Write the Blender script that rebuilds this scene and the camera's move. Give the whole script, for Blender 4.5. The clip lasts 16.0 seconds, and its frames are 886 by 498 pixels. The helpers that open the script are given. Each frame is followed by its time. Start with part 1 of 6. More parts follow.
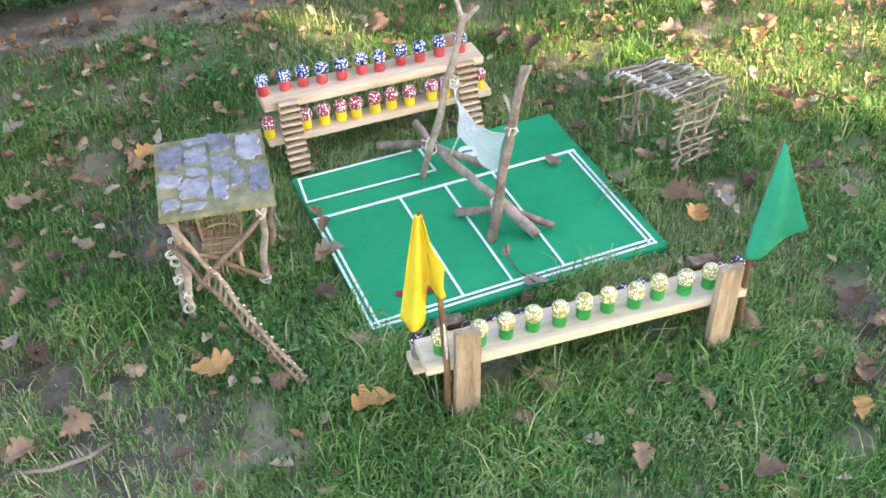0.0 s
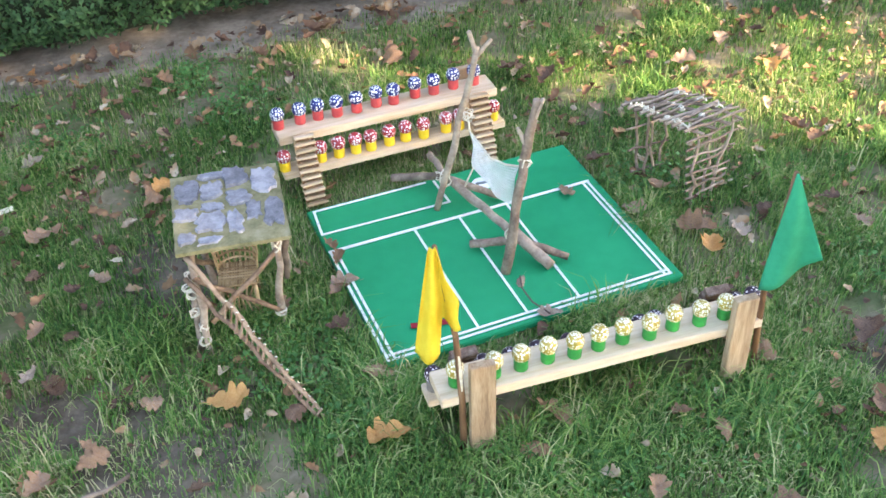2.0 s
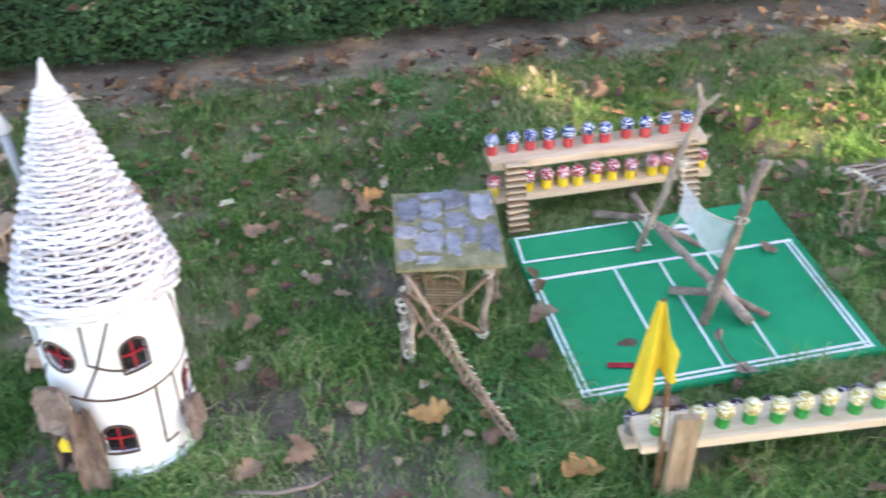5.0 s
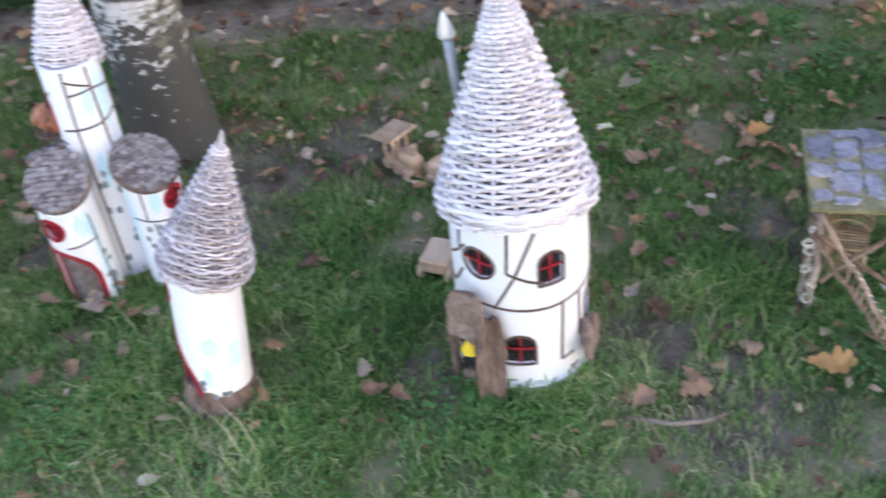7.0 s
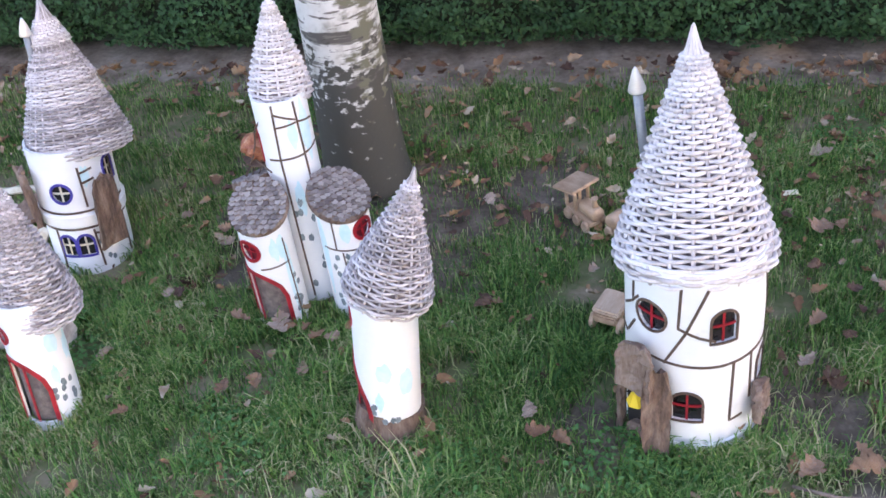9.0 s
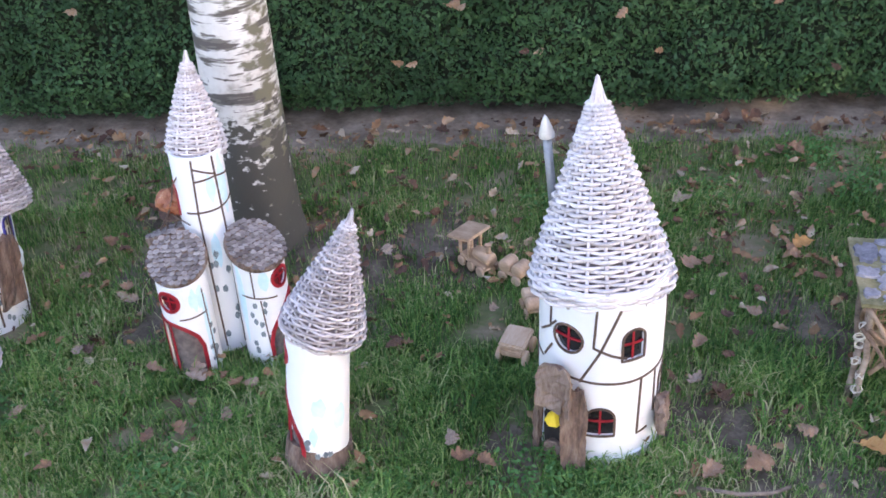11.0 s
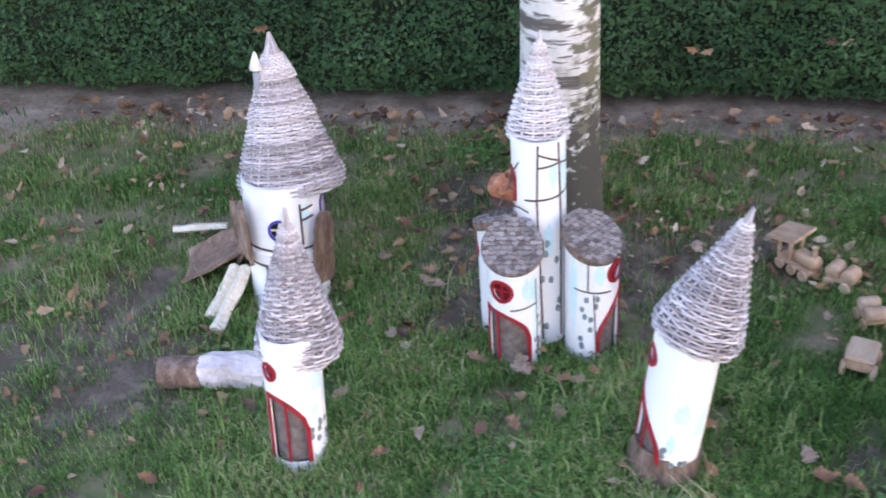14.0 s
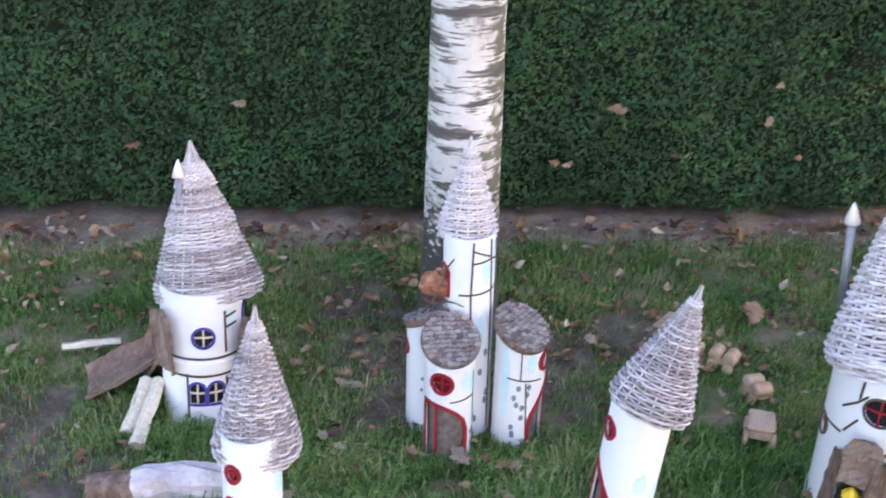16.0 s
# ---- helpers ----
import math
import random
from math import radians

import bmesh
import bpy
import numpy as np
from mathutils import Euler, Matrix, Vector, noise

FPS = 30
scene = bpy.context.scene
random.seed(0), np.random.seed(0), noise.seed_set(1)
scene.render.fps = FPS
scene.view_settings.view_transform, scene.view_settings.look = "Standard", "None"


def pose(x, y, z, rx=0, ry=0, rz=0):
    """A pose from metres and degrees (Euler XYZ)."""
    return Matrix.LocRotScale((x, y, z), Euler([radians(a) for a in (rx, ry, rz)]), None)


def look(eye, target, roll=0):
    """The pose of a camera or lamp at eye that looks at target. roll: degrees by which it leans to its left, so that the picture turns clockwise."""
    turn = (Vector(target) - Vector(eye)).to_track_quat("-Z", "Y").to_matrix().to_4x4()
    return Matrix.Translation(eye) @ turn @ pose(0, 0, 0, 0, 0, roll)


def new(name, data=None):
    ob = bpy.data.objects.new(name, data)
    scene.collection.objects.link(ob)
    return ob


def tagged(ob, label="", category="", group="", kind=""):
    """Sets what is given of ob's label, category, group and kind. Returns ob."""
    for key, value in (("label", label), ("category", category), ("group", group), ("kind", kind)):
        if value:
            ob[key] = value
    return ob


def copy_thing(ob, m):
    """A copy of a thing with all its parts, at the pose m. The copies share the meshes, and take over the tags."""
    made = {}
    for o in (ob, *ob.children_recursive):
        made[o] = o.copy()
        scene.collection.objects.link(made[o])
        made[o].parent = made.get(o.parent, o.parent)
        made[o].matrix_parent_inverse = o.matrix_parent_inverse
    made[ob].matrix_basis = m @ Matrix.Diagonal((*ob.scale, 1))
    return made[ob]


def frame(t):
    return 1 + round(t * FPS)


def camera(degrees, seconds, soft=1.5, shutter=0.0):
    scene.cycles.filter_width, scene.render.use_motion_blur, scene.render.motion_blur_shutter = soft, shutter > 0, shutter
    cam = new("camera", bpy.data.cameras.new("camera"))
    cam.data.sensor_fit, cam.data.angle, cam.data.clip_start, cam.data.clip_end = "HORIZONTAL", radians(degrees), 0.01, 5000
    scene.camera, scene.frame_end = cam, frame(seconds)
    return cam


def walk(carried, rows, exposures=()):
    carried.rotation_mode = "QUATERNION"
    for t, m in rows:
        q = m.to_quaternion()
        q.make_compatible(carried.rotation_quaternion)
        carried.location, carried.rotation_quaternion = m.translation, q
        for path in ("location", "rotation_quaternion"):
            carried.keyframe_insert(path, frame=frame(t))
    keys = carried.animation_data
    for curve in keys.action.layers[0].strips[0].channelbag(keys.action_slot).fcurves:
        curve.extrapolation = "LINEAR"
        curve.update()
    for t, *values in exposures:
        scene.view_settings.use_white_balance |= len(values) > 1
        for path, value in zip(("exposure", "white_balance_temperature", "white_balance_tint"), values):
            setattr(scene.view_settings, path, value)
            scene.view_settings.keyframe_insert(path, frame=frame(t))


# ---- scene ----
cam = camera(44.7, 16.0, 1.6, 0.5)
PATH = [
    (0, (0.103, 0.287, 1.427), (-0.001, 1.802, 0.124), -1.0),
    (0.5, (0.1, 0.286, 1.424), (-0.005, 1.803, 0.126), -1.4),
    (1, (0.102, 0.287, 1.426), (-0.015, 1.81, 0.134), -1.7),
    (1.5, (0.107, 0.29, 1.433), (-0.037, 1.822, 0.156), -2.0),
    (2, (0.106, 0.287, 1.435), (-0.029, 1.834, 0.174), -2.0),
    (2.5, (0.103, 0.282, 1.439), (-0.023, 1.826, 0.175), -1.2),
    (3, (0.112, 0.277, 1.439), (0.006, 1.833, 0.186), -1.5),
    (3.2, (0.119, 0.277, 1.442), (0.027, 1.837, 0.194), -1.6),
    (5.3, (-0.13, 0.243, 1.519), (-0.562, 1.742, 0.268), -0.5),
    (5.5, (-0.184, 0.238, 1.497), (-0.669, 1.72, 0.245), -1.0),
    (6, (-0.263, 0.22, 1.486), (-0.901, 1.643, 0.235), -3.4),
    (6.5, (-0.311, 0.195, 1.458), (-0.956, 1.565, 0.151), -3.0),
    (7, (-0.329, 0.17, 1.48), (-1.098, 1.464, 0.162), -6.1),
    (7.5, (-0.322, 0.165, 1.472), (-1.304, 1.365, 0.209), -8.5),
    (8, (-0.314, 0.12, 1.499), (-1.346, 1.277, 0.237), -8.5),
    (8.2, (-0.311, 0.122, 1.496), (-1.364, 1.289, 0.259), -8.6),
    (10.3, (-0.304, 0.076, 1.511), (-1.375, 1.287, 0.333), -8.0),
    (10.5, (-0.314, 0.046, 1.514), (-1.358, 1.305, 0.363), -6.8),
    (11, (-0.383, -0.122, 1.535), (-1.203, 1.324, 0.422), -3.2),
    (11.5, (-0.423, -0.256, 1.546), (-1.227, 1.237, 0.485), -1.6),
    (12, (-0.429, -0.347, 1.56), (-1.291, 1.17, 0.583), -1.1),
    (12.5, (-0.445, -0.396, 1.57), (-1.327, 1.095, 0.571), -1.2),
    (13, (-0.5, -0.405, 1.566), (-1.408, 1.041, 0.524), -1.4),
    (13.5, (-0.646, -0.369, 1.551), (-1.649, 0.983, 0.472), -3.3),
    (14, (-0.825, -0.272, 1.518), (-1.827, 1.042, 0.391), -4.4),
    (14.5, (-0.985, -0.336, 1.489), (-1.879, 1.045, 0.353), -1.3),
    (15, (-1.137, -0.47, 1.483), (-1.847, 1.021, 0.356), 0.2),
    (15.5, (-1.129, -0.522, 1.494), (-1.827, 1.063, 0.494), 0.2),
    (16, (-1.122, -0.564, 1.503), (-1.769, 1.089, 0.581), 1.7),
]
walk(cam, [(t, look(eye, target, roll)) for t, eye, target, roll in PATH],
     [(0, 2.97, 7450, 14), (3.2, 2.97, 7450, 14), (5.5, 2.66, 6980, 19), (8, 2.38, 6880, 24), (12.5, 2.48, 6840, 26), (16, 2.34, 6850, 26)])

# ---- world, sun and exposure ----
SUN_EL, SUN_AZ = 24.0, -16.0            # degrees; azimuth from +x towards +y
world = bpy.data.worlds.new("sky")
scene.world = world
world.use_nodes = True
wn = world.node_tree.nodes
sky = wn.new("ShaderNodeTexSky")
sky.sky_type = "NISHITA"
sky.sun_disc = False
sky.sun_elevation = radians(SUN_EL)
sky.sun_rotation = radians(90 - SUN_AZ)
sky.air_density, sky.dust_density = 1.0, 0.8
wn["Background"].inputs["Strength"].default_value = 0.15
world.node_tree.links.new(sky.outputs[0], wn["Background"].inputs["Color"])
SUN_DIR = Vector((math.cos(radians(SUN_EL)) * math.cos(radians(SUN_AZ)), math.cos(radians(SUN_EL)) * math.sin(radians(SUN_AZ)), math.sin(radians(SUN_EL))))
sun = new("sun", bpy.data.lights.new("sun", "SUN"))
sun.data.energy, sun.data.angle, sun.data.color = 5.0, radians(0.53), (1.0, 0.84, 0.6)
sun.matrix_world = look(SUN_DIR * 20, (0, 0, 0))


# ---- materials ----
def mat(name, cols, scale=20.0, rough=0.8, bump=0.3, bscale=60.0, stretch=(1, 1, 1), rnd=0.0, island=False, metal=0.0,
        translucent=0.0, spec=0.5, spots=None, bumpdist=0.002):
    """A noise-coloured surface. cols: list of (position, (r, g, b)). rnd: how far each piece shifts along the colours."""
    m = bpy.data.materials.new(name)
    m.use_nodes = True
    nt = m.node_tree
    N, Lk = nt.nodes, nt.links.new
    bsdf = N["Principled BSDF"]
    bsdf.inputs["Roughness"].default_value = rough
    bsdf.inputs["Metallic"].default_value = metal
    bsdf.inputs["Specular IOR Level"].default_value = spec
    tc = N.new("ShaderNodeTexCoord")
    oi = N.new("ShaderNodeObjectInfo")
    mp = N.new("ShaderNodeMapping")
    mp.inputs["Scale"].default_value = stretch
    sh = N.new("ShaderNodeVectorMath")
    sh.operation = "ADD"
    mul = N.new("ShaderNodeMath")
    mul.operation = "MULTIPLY"
    mul.inputs[1].default_value = 7.3
    Lk(oi.outputs["Random"], mul.inputs[0])
    Lk(tc.outputs["Object"], mp.inputs["Vector"])
    Lk(mp.outputs[0], sh.inputs[0])
    Lk(mul.outputs[0], sh.inputs[1])
    n1 = N.new("ShaderNodeTexNoise")
    n1.inputs["Scale"].default_value = scale
    n1.inputs["Detail"].default_value = 6
    n1.inputs["Roughness"].default_value = 0.62
    n2 = N.new("ShaderNodeTexNoise")
    n2.inputs["Scale"].default_value = scale * 6.5
    n2.inputs["Detail"].default_value = 3
    for n in (n1, n2):
        Lk(sh.outputs[0], n.inputs["Vector"])
    mx = N.new("ShaderNodeMath")
    mx.operation = "MULTIPLY_ADD"
    mx.inputs[1].default_value = 0.35
    Lk(n2.outputs["Fac"], mx.inputs[0])
    sc = N.new("ShaderNodeMath")
    sc.operation = "MULTIPLY_ADD"
    sc.inputs[1].default_value, sc.inputs[2].default_value = 1.2, -0.275
    Lk(n1.outputs["Fac"], sc.inputs[0])
    Lk(sc.outputs[0], mx.inputs[2])
    fac = mx.outputs[0]
    if rnd:
        src = oi.outputs["Random"]
        if island:
            ge = N.new("ShaderNodeNewGeometry")
            src = ge.outputs["Random Per Island"]
        ad = N.new("ShaderNodeMath")
        ad.operation = "MULTIPLY_ADD"
        ad.inputs[1].default_value = rnd
        sub = N.new("ShaderNodeMath")
        sub.operation = "SUBTRACT"
        sub.inputs[1].default_value = rnd / 2
        Lk(src, ad.inputs[0])
        Lk(fac, sub.inputs[0])
        Lk(sub.outputs[0], ad.inputs[2])
        fac = ad.outputs[0]
    ramp = N.new("ShaderNodeValToRGB")
    el = ramp.color_ramp.elements
    while len(el) < len(cols):
        el.new(0.5)
    for e, (p, c) in zip(el, cols):
        e.position, e.color = p, (*c, 1)
    Lk(fac, ramp.inputs[0])
    colour = ramp.outputs[0]
    if spots:
        vscale, radius, scol = spots
        vo = N.new("ShaderNodeTexVoronoi")
        vo.inputs["Scale"].default_value = vscale
        vo.inputs["Randomness"].default_value = 0.45
        Lk(sh.outputs[0], vo.inputs["Vector"])
        lt = N.new("ShaderNodeMath")
        lt.operation = "LESS_THAN"
        lt.inputs[1].default_value = radius
        Lk(vo.outputs["Distance"], lt.inputs[0])
        mixc = N.new("ShaderNodeMix")
        mixc.data_type = "RGBA"
        Lk(lt.outputs[0], mixc.inputs["Factor"])
        Lk(colour, mixc.inputs["A"])
        mixc.inputs["B"].default_value = (*scol, 1)
        colour = mixc.outputs["Result"]
    Lk(colour, bsdf.inputs["Base Color"])
    if bump:
        n3 = N.new("ShaderNodeTexNoise")
        n3.inputs["Scale"].default_value = bscale
        n3.inputs["Detail"].default_value = 5
        Lk(sh.outputs[0], n3.inputs["Vector"])
        b = N.new("ShaderNodeBump")
        b.inputs["Strength"].default_value = bump
        b.inputs["Distance"].default_value = bumpdist
        Lk(n3.outputs["Fac"], b.inputs["Height"])
        Lk(b.outputs[0], bsdf.inputs["Normal"])
    if translucent:
        tr = N.new("ShaderNodeBsdfTranslucent")
        Lk(colour, tr.inputs["Color"])
        mxs = N.new("ShaderNodeMixShader")
        mxs.inputs[0].default_value = translucent
        Lk(bsdf.outputs[0], mxs.inputs[1])
        Lk(tr.outputs[0], mxs.inputs[2])
        Lk(mxs.outputs[0], N["Material Output"].inputs["Surface"])
    return m


M_GRASS = mat("grass_blade", [(0.1, (0.042, 0.118, 0.03)), (0.38, (0.1, 0.24, 0.054)), (0.64, (0.235, 0.375, 0.095)), (0.9, (0.54, 0.475, 0.28))],
              scale=1.9, rough=0.7, bump=0, rnd=0.72, island=True, translucent=0.3, spec=0.25)
M_SOIL = mat("lawn_soil", [(0.25, (0.066, 0.094, 0.032)), (0.44, (0.125, 0.14, 0.058)), (0.58, (0.2, 0.165, 0.098)), (0.8, (0.31, 0.245, 0.18))],
             scale=7.0, rough=0.95, bump=0.8, bscale=45, bumpdist=0.01)
M_DIRT = mat("bare_earth", [(0.3, (0.14, 0.105, 0.078)), (0.55, (0.265, 0.215, 0.168)), (0.75, (0.38, 0.315, 0.255))], scale=9, rough=0.95, bump=0.8, bscale=60, bumpdist=0.008)
M_MUD = mat("trodden_mud", [(0.25, (0.07, 0.05, 0.036)), (0.5, (0.125, 0.096, 0.07)), (0.75, (0.22, 0.172, 0.13))], scale=14, rough=0.95, bump=0.9, bscale=70, bumpdist=0.008)
M_CLOVER = mat("clover_leaf", [(0.2, (0.05, 0.15, 0.035)), (0.6, (0.09, 0.24, 0.06)), (0.9, (0.17, 0.34, 0.11))], scale=9, rough=0.6, bump=0, rnd=0.5, island=True, translucent=0.25)
M_HEDGE = mat("hedge_leaf", [(0.15, (0.018, 0.058, 0.021)), (0.5, (0.034, 0.1, 0.035)), (0.85, (0.058, 0.142, 0.048)), (1.0, (0.085, 0.17, 0.062))],
              scale=2.2, rough=0.72, bump=0, rnd=0.36, island=True, translucent=0.2)
M_HEDGE_SHADE = mat("hedge_inner_shade", [(0.3, (0.006, 0.014, 0.006)), (0.7, (0.02, 0.03, 0.014))], scale=25, rough=0.95, bump=0.6)
M_LEAF = mat("dry_oak_leaf", [(0.1, (0.085, 0.045, 0.032)), (0.32, (0.19, 0.105, 0.066)), (0.52, (0.32, 0.17, 0.088)), (0.76, (0.32, 0.215, 0.155)), (0.97, (0.45, 0.36, 0.29))],
             scale=30, rough=0.7, bump=0.4, bscale=160, rnd=0.8, translucent=0.15)
M_LEAF_ORANGE = mat("orange_oak_leaf", [(0.15, (0.26, 0.1, 0.035)), (0.5, (0.5, 0.23, 0.07)), (0.85, (0.6, 0.34, 0.13))], scale=30, rough=0.7, bump=0.4, bscale=160, rnd=0.4, translucent=0.15)
M_LITTER = mat("leaf_litter", [(0.1, (0.085, 0.042, 0.028)), (0.35, (0.2, 0.1, 0.055)), (0.62, (0.34, 0.19, 0.09)), (0.85, (0.36, 0.26, 0.17)), (1.0, (0.52, 0.43, 0.32))],
               scale=12, rough=0.75, bump=0, rnd=0.9, island=True, translucent=0.15)
M_PINE = mat("planed_pine", [(0.25, (0.43, 0.29, 0.17)), (0.5, (0.61, 0.45, 0.3)), (0.75, (0.71, 0.56, 0.41))], scale=9, rough=0.6, bump=0.15, bscale=60, stretch=(0.6, 6, 6), rnd=0.25)
M_PINE2 = mat("weathered_plank", [(0.22, (0.17, 0.1, 0.06)), (0.5, (0.34, 0.225, 0.135)), (0.78, (0.5, 0.37, 0.25))], scale=12, rough=0.75, bump=0.3, bscale=80, stretch=(6, 6, 0.7), rnd=0.3)
M_BARKSTICK = mat("stick_bark", [(0.25, (0.13, 0.09, 0.068)), (0.5, (0.27, 0.195, 0.15)), (0.75, (0.42, 0.33, 0.26))], scale=25, rough=0.85, bump=0.5, bscale=120, rnd=0.3)
M_TWIG = mat("dry_twig", [(0.25, (0.11, 0.062, 0.038)), (0.5, (0.235, 0.14, 0.088)), (0.8, (0.4, 0.27, 0.18))], scale=30, rough=0.8, bump=0.4, bscale=150, rnd=0.35)
M_BROWNPOLE = mat("brown_pole", [(0.3, (0.11, 0.05, 0.025)), (0.6, (0.22, 0.11, 0.055)), (0.85, (0.5, 0.38, 0.22))], scale=25, rough=0.7, bump=0.3, stretch=(1, 1, 0.3))
M_ROUGHBARK = mat("rough_bark", [(0.25, (0.07, 0.042, 0.032)), (0.5, (0.18, 0.115, 0.085)), (0.78, (0.31, 0.23, 0.185))], scale=22, rough=0.95, bump=1.0, bscale=55, stretch=(2, 2, 0.5), bumpdist=0.006, rnd=0.15)
M_REDBARK = mat("inner_bark", [(0.25, (0.1, 0.058, 0.042)), (0.5, (0.21, 0.13, 0.095)), (0.78, (0.32, 0.22, 0.17))], scale=18, rough=0.95, bump=0.7, bscale=40, stretch=(1.4, 1.4, 0.7), bumpdist=0.004, rnd=0.15)
M_WILLOW = mat("peeled_willow", [(0.2, (0.42, 0.37, 0.35)), (0.45, (0.66, 0.6, 0.6)), (0.75, (0.8, 0.75, 0.76))], scale=18, rough=0.55, bump=0.15, bscale=120, rnd=0.4)
M_WILLOW2 = mat("grey_willow", [(0.2, (0.24, 0.2, 0.195)), (0.5, (0.46, 0.41, 0.41)), (0.8, (0.68, 0.62, 0.63))], scale=18, rough=0.6, bump=0.15, bscale=120, rnd=0.5)
M_WICKERCHAIR = mat("golden_cane", [(0.3, (0.26, 0.16, 0.08)), (0.6, (0.45, 0.31, 0.17)), (0.85, (0.58, 0.44, 0.28))], scale=30, rough=0.6, bump=0.2, rnd=0.3)
M_WHITE = mat("white_paint", [(0.1, (0.62, 0.62, 0.62)), (0.32, (0.78, 0.79, 0.8)), (0.8, (0.84, 0.84, 0.84))], scale=7, rough=0.5, bump=0.12, bscale=90)
M_PALEBLUE = mat("pale_blue_wash", [(0.3, (0.52, 0.75, 0.82)), (0.7, (0.68, 0.84, 0.88))], scale=20, rough=0.55, bump=0.05)
M_BLUEGREY = mat("grey_blue_marks", [(0.3, (0.1, 0.13, 0.15)), (0.7, (0.24, 0.29, 0.31))], scale=30, rough=0.6, bump=0.05)
M_BEAM = mat("dark_beam_paint", [(0.3, (0.06, 0.038, 0.03)), (0.7, (0.15, 0.095, 0.07))], scale=40, rough=0.65, bump=0.1)
M_RED = mat("red_paint", [(0.3, (0.25, 0.009, 0.017)), (0.7, (0.4, 0.018, 0.032))], scale=40, rough=0.45, bump=0.05)
M_BLUE = mat("violet_blue_paint", [(0.3, (0.04, 0.035, 0.22)), (0.7, (0.075, 0.06, 0.36))], scale=40, rough=0.45, bump=0.05)
M_CREAM = mat("cream_paint", [(0.3, (0.62, 0.55, 0.4)), (0.7, (0.75, 0.68, 0.52))], scale=40, rough=0.5, bump=0.05)
M_INSIDE_SHADE = mat("interior_shade", [(0.3, (0.012, 0.01, 0.01)), (0.7, (0.03, 0.022, 0.02))], scale=20, rough=0.9, bump=0)
M_MESHDOOR = mat("grey_brown_door_panel", [(0.3, (0.1, 0.08, 0.075)), (0.7, (0.2, 0.165, 0.15))], scale=60, rough=0.85, bump=0.4, bscale=300)
M_REDPANE = mat("dark_red_pane", [(0.3, (0.07, 0.006, 0.01)), (0.7, (0.15, 0.012, 0.018))], scale=20, rough=0.3, bump=0)
M_GLASSY = mat("dark_pane", [(0.3, (0.012, 0.012, 0.014)), (0.7, (0.03, 0.028, 0.03))], scale=20, rough=0.12, bump=0)
M_COURT = mat("green_painted_board", [(0.2, (0.001, 0.23, 0.095)), (0.5, (0.001, 0.28, 0.12)), (0.85, (0.004, 0.32, 0.14))], scale=5, rough=0.5, bump=0.03, bscale=300, spec=0.2)
M_LINE = mat("white_court_line", [(0.2, (0.66, 0.7, 0.68)), (0.6, (0.82, 0.83, 0.82))], scale=25, rough=0.5, bump=0.05)
M_YELLOW = mat("yellow_cloth", [(0.3, (0.8, 0.57, 0.03)), (0.7, (0.87, 0.67, 0.06))], scale=20, rough=0.85, bump=0.25, bscale=500, translucent=0.25)
M_GREENCLOTH = mat("green_felt", [(0.3, (0.005, 0.26, 0.135)), (0.7, (0.01, 0.33, 0.175))], scale=20, rough=0.9, bump=0.25, bscale=500, translucent=0.12)
M_NET = mat("white_net_cord", [(0.3, (0.55, 0.56, 0.57)), (0.7, (0.75, 0.76, 0.77))], scale=60, rough=0.8, bump=0.1)
M_STRING = mat("white_string", [(0.3, (0.5, 0.44, 0.36)), (0.7, (0.72, 0.66, 0.56))], scale=80, rough=0.9, bump=0.2)
M_SLATE = mat("grey_slate", [(0.22, (0.125, 0.12, 0.135)), (0.5, (0.225, 0.215, 0.24)), (0.8, (0.36, 0.345, 0.375))], scale=40, rough=0.85, bump=0.6, bscale=70, rnd=0.35)
M_MOSSBOARD = mat("mossy_board", [(0.25, (0.12, 0.11, 0.05)), (0.5, (0.23, 0.2, 0.1)), (0.8, (0.34, 0.29, 0.18))], scale=25, rough=0.9, bump=0.6, bscale=150)
M_METAL = mat("grey_tube", [(0.3, (0.22, 0.23, 0.25)), (0.7, (0.34, 0.35, 0.37))], scale=15, rough=0.45, bump=0.05, metal=0.4)
M_CAPSILVER = mat("silver_cap", [(0.3, (0.6, 0.57, 0.54)), (0.7, (0.76, 0.73, 0.7))], scale=20, rough=0.4, bump=0.05, metal=0.3)
M_WEAVE_SHADE = mat("shadowed_willow", [(0.3, (0.18, 0.14, 0.135)), (0.7, (0.3, 0.25, 0.24))], scale=40, rough=0.9, bump=0.4, bscale=200)
M_SHINGLE = mat("cone_scale", [(0.25, (0.13, 0.1, 0.09)), (0.5, (0.25, 0.21, 0.19)), (0.8, (0.38, 0.33, 0.3))], scale=30, rough=0.9, bump=0.5, bscale=150, rnd=0.5)
M_TOY = mat("bare_beech", [(0.3, (0.38, 0.24, 0.15)), (0.6, (0.52, 0.35, 0.235)), (0.85, (0.6, 0.44, 0.32))], scale=14, rough=0.6, bump=0.1, stretch=(1, 4, 4), rnd=0.3)
M_SPLIT = mat("fresh_split_wood", [(0.3, (0.6, 0.5, 0.36)), (0.7, (0.78, 0.72, 0.6))], scale=20, rough=0.7, bump=0.3, stretch=(1, 5, 5))
M_COPPER = mat("rusty_red_roof", [(0.3, (0.22, 0.06, 0.03)), (0.6, (0.4, 0.17, 0.09)), (0.85, (0.7, 0.55, 0.4))], scale=35, rough=0.7, bump=0.4)
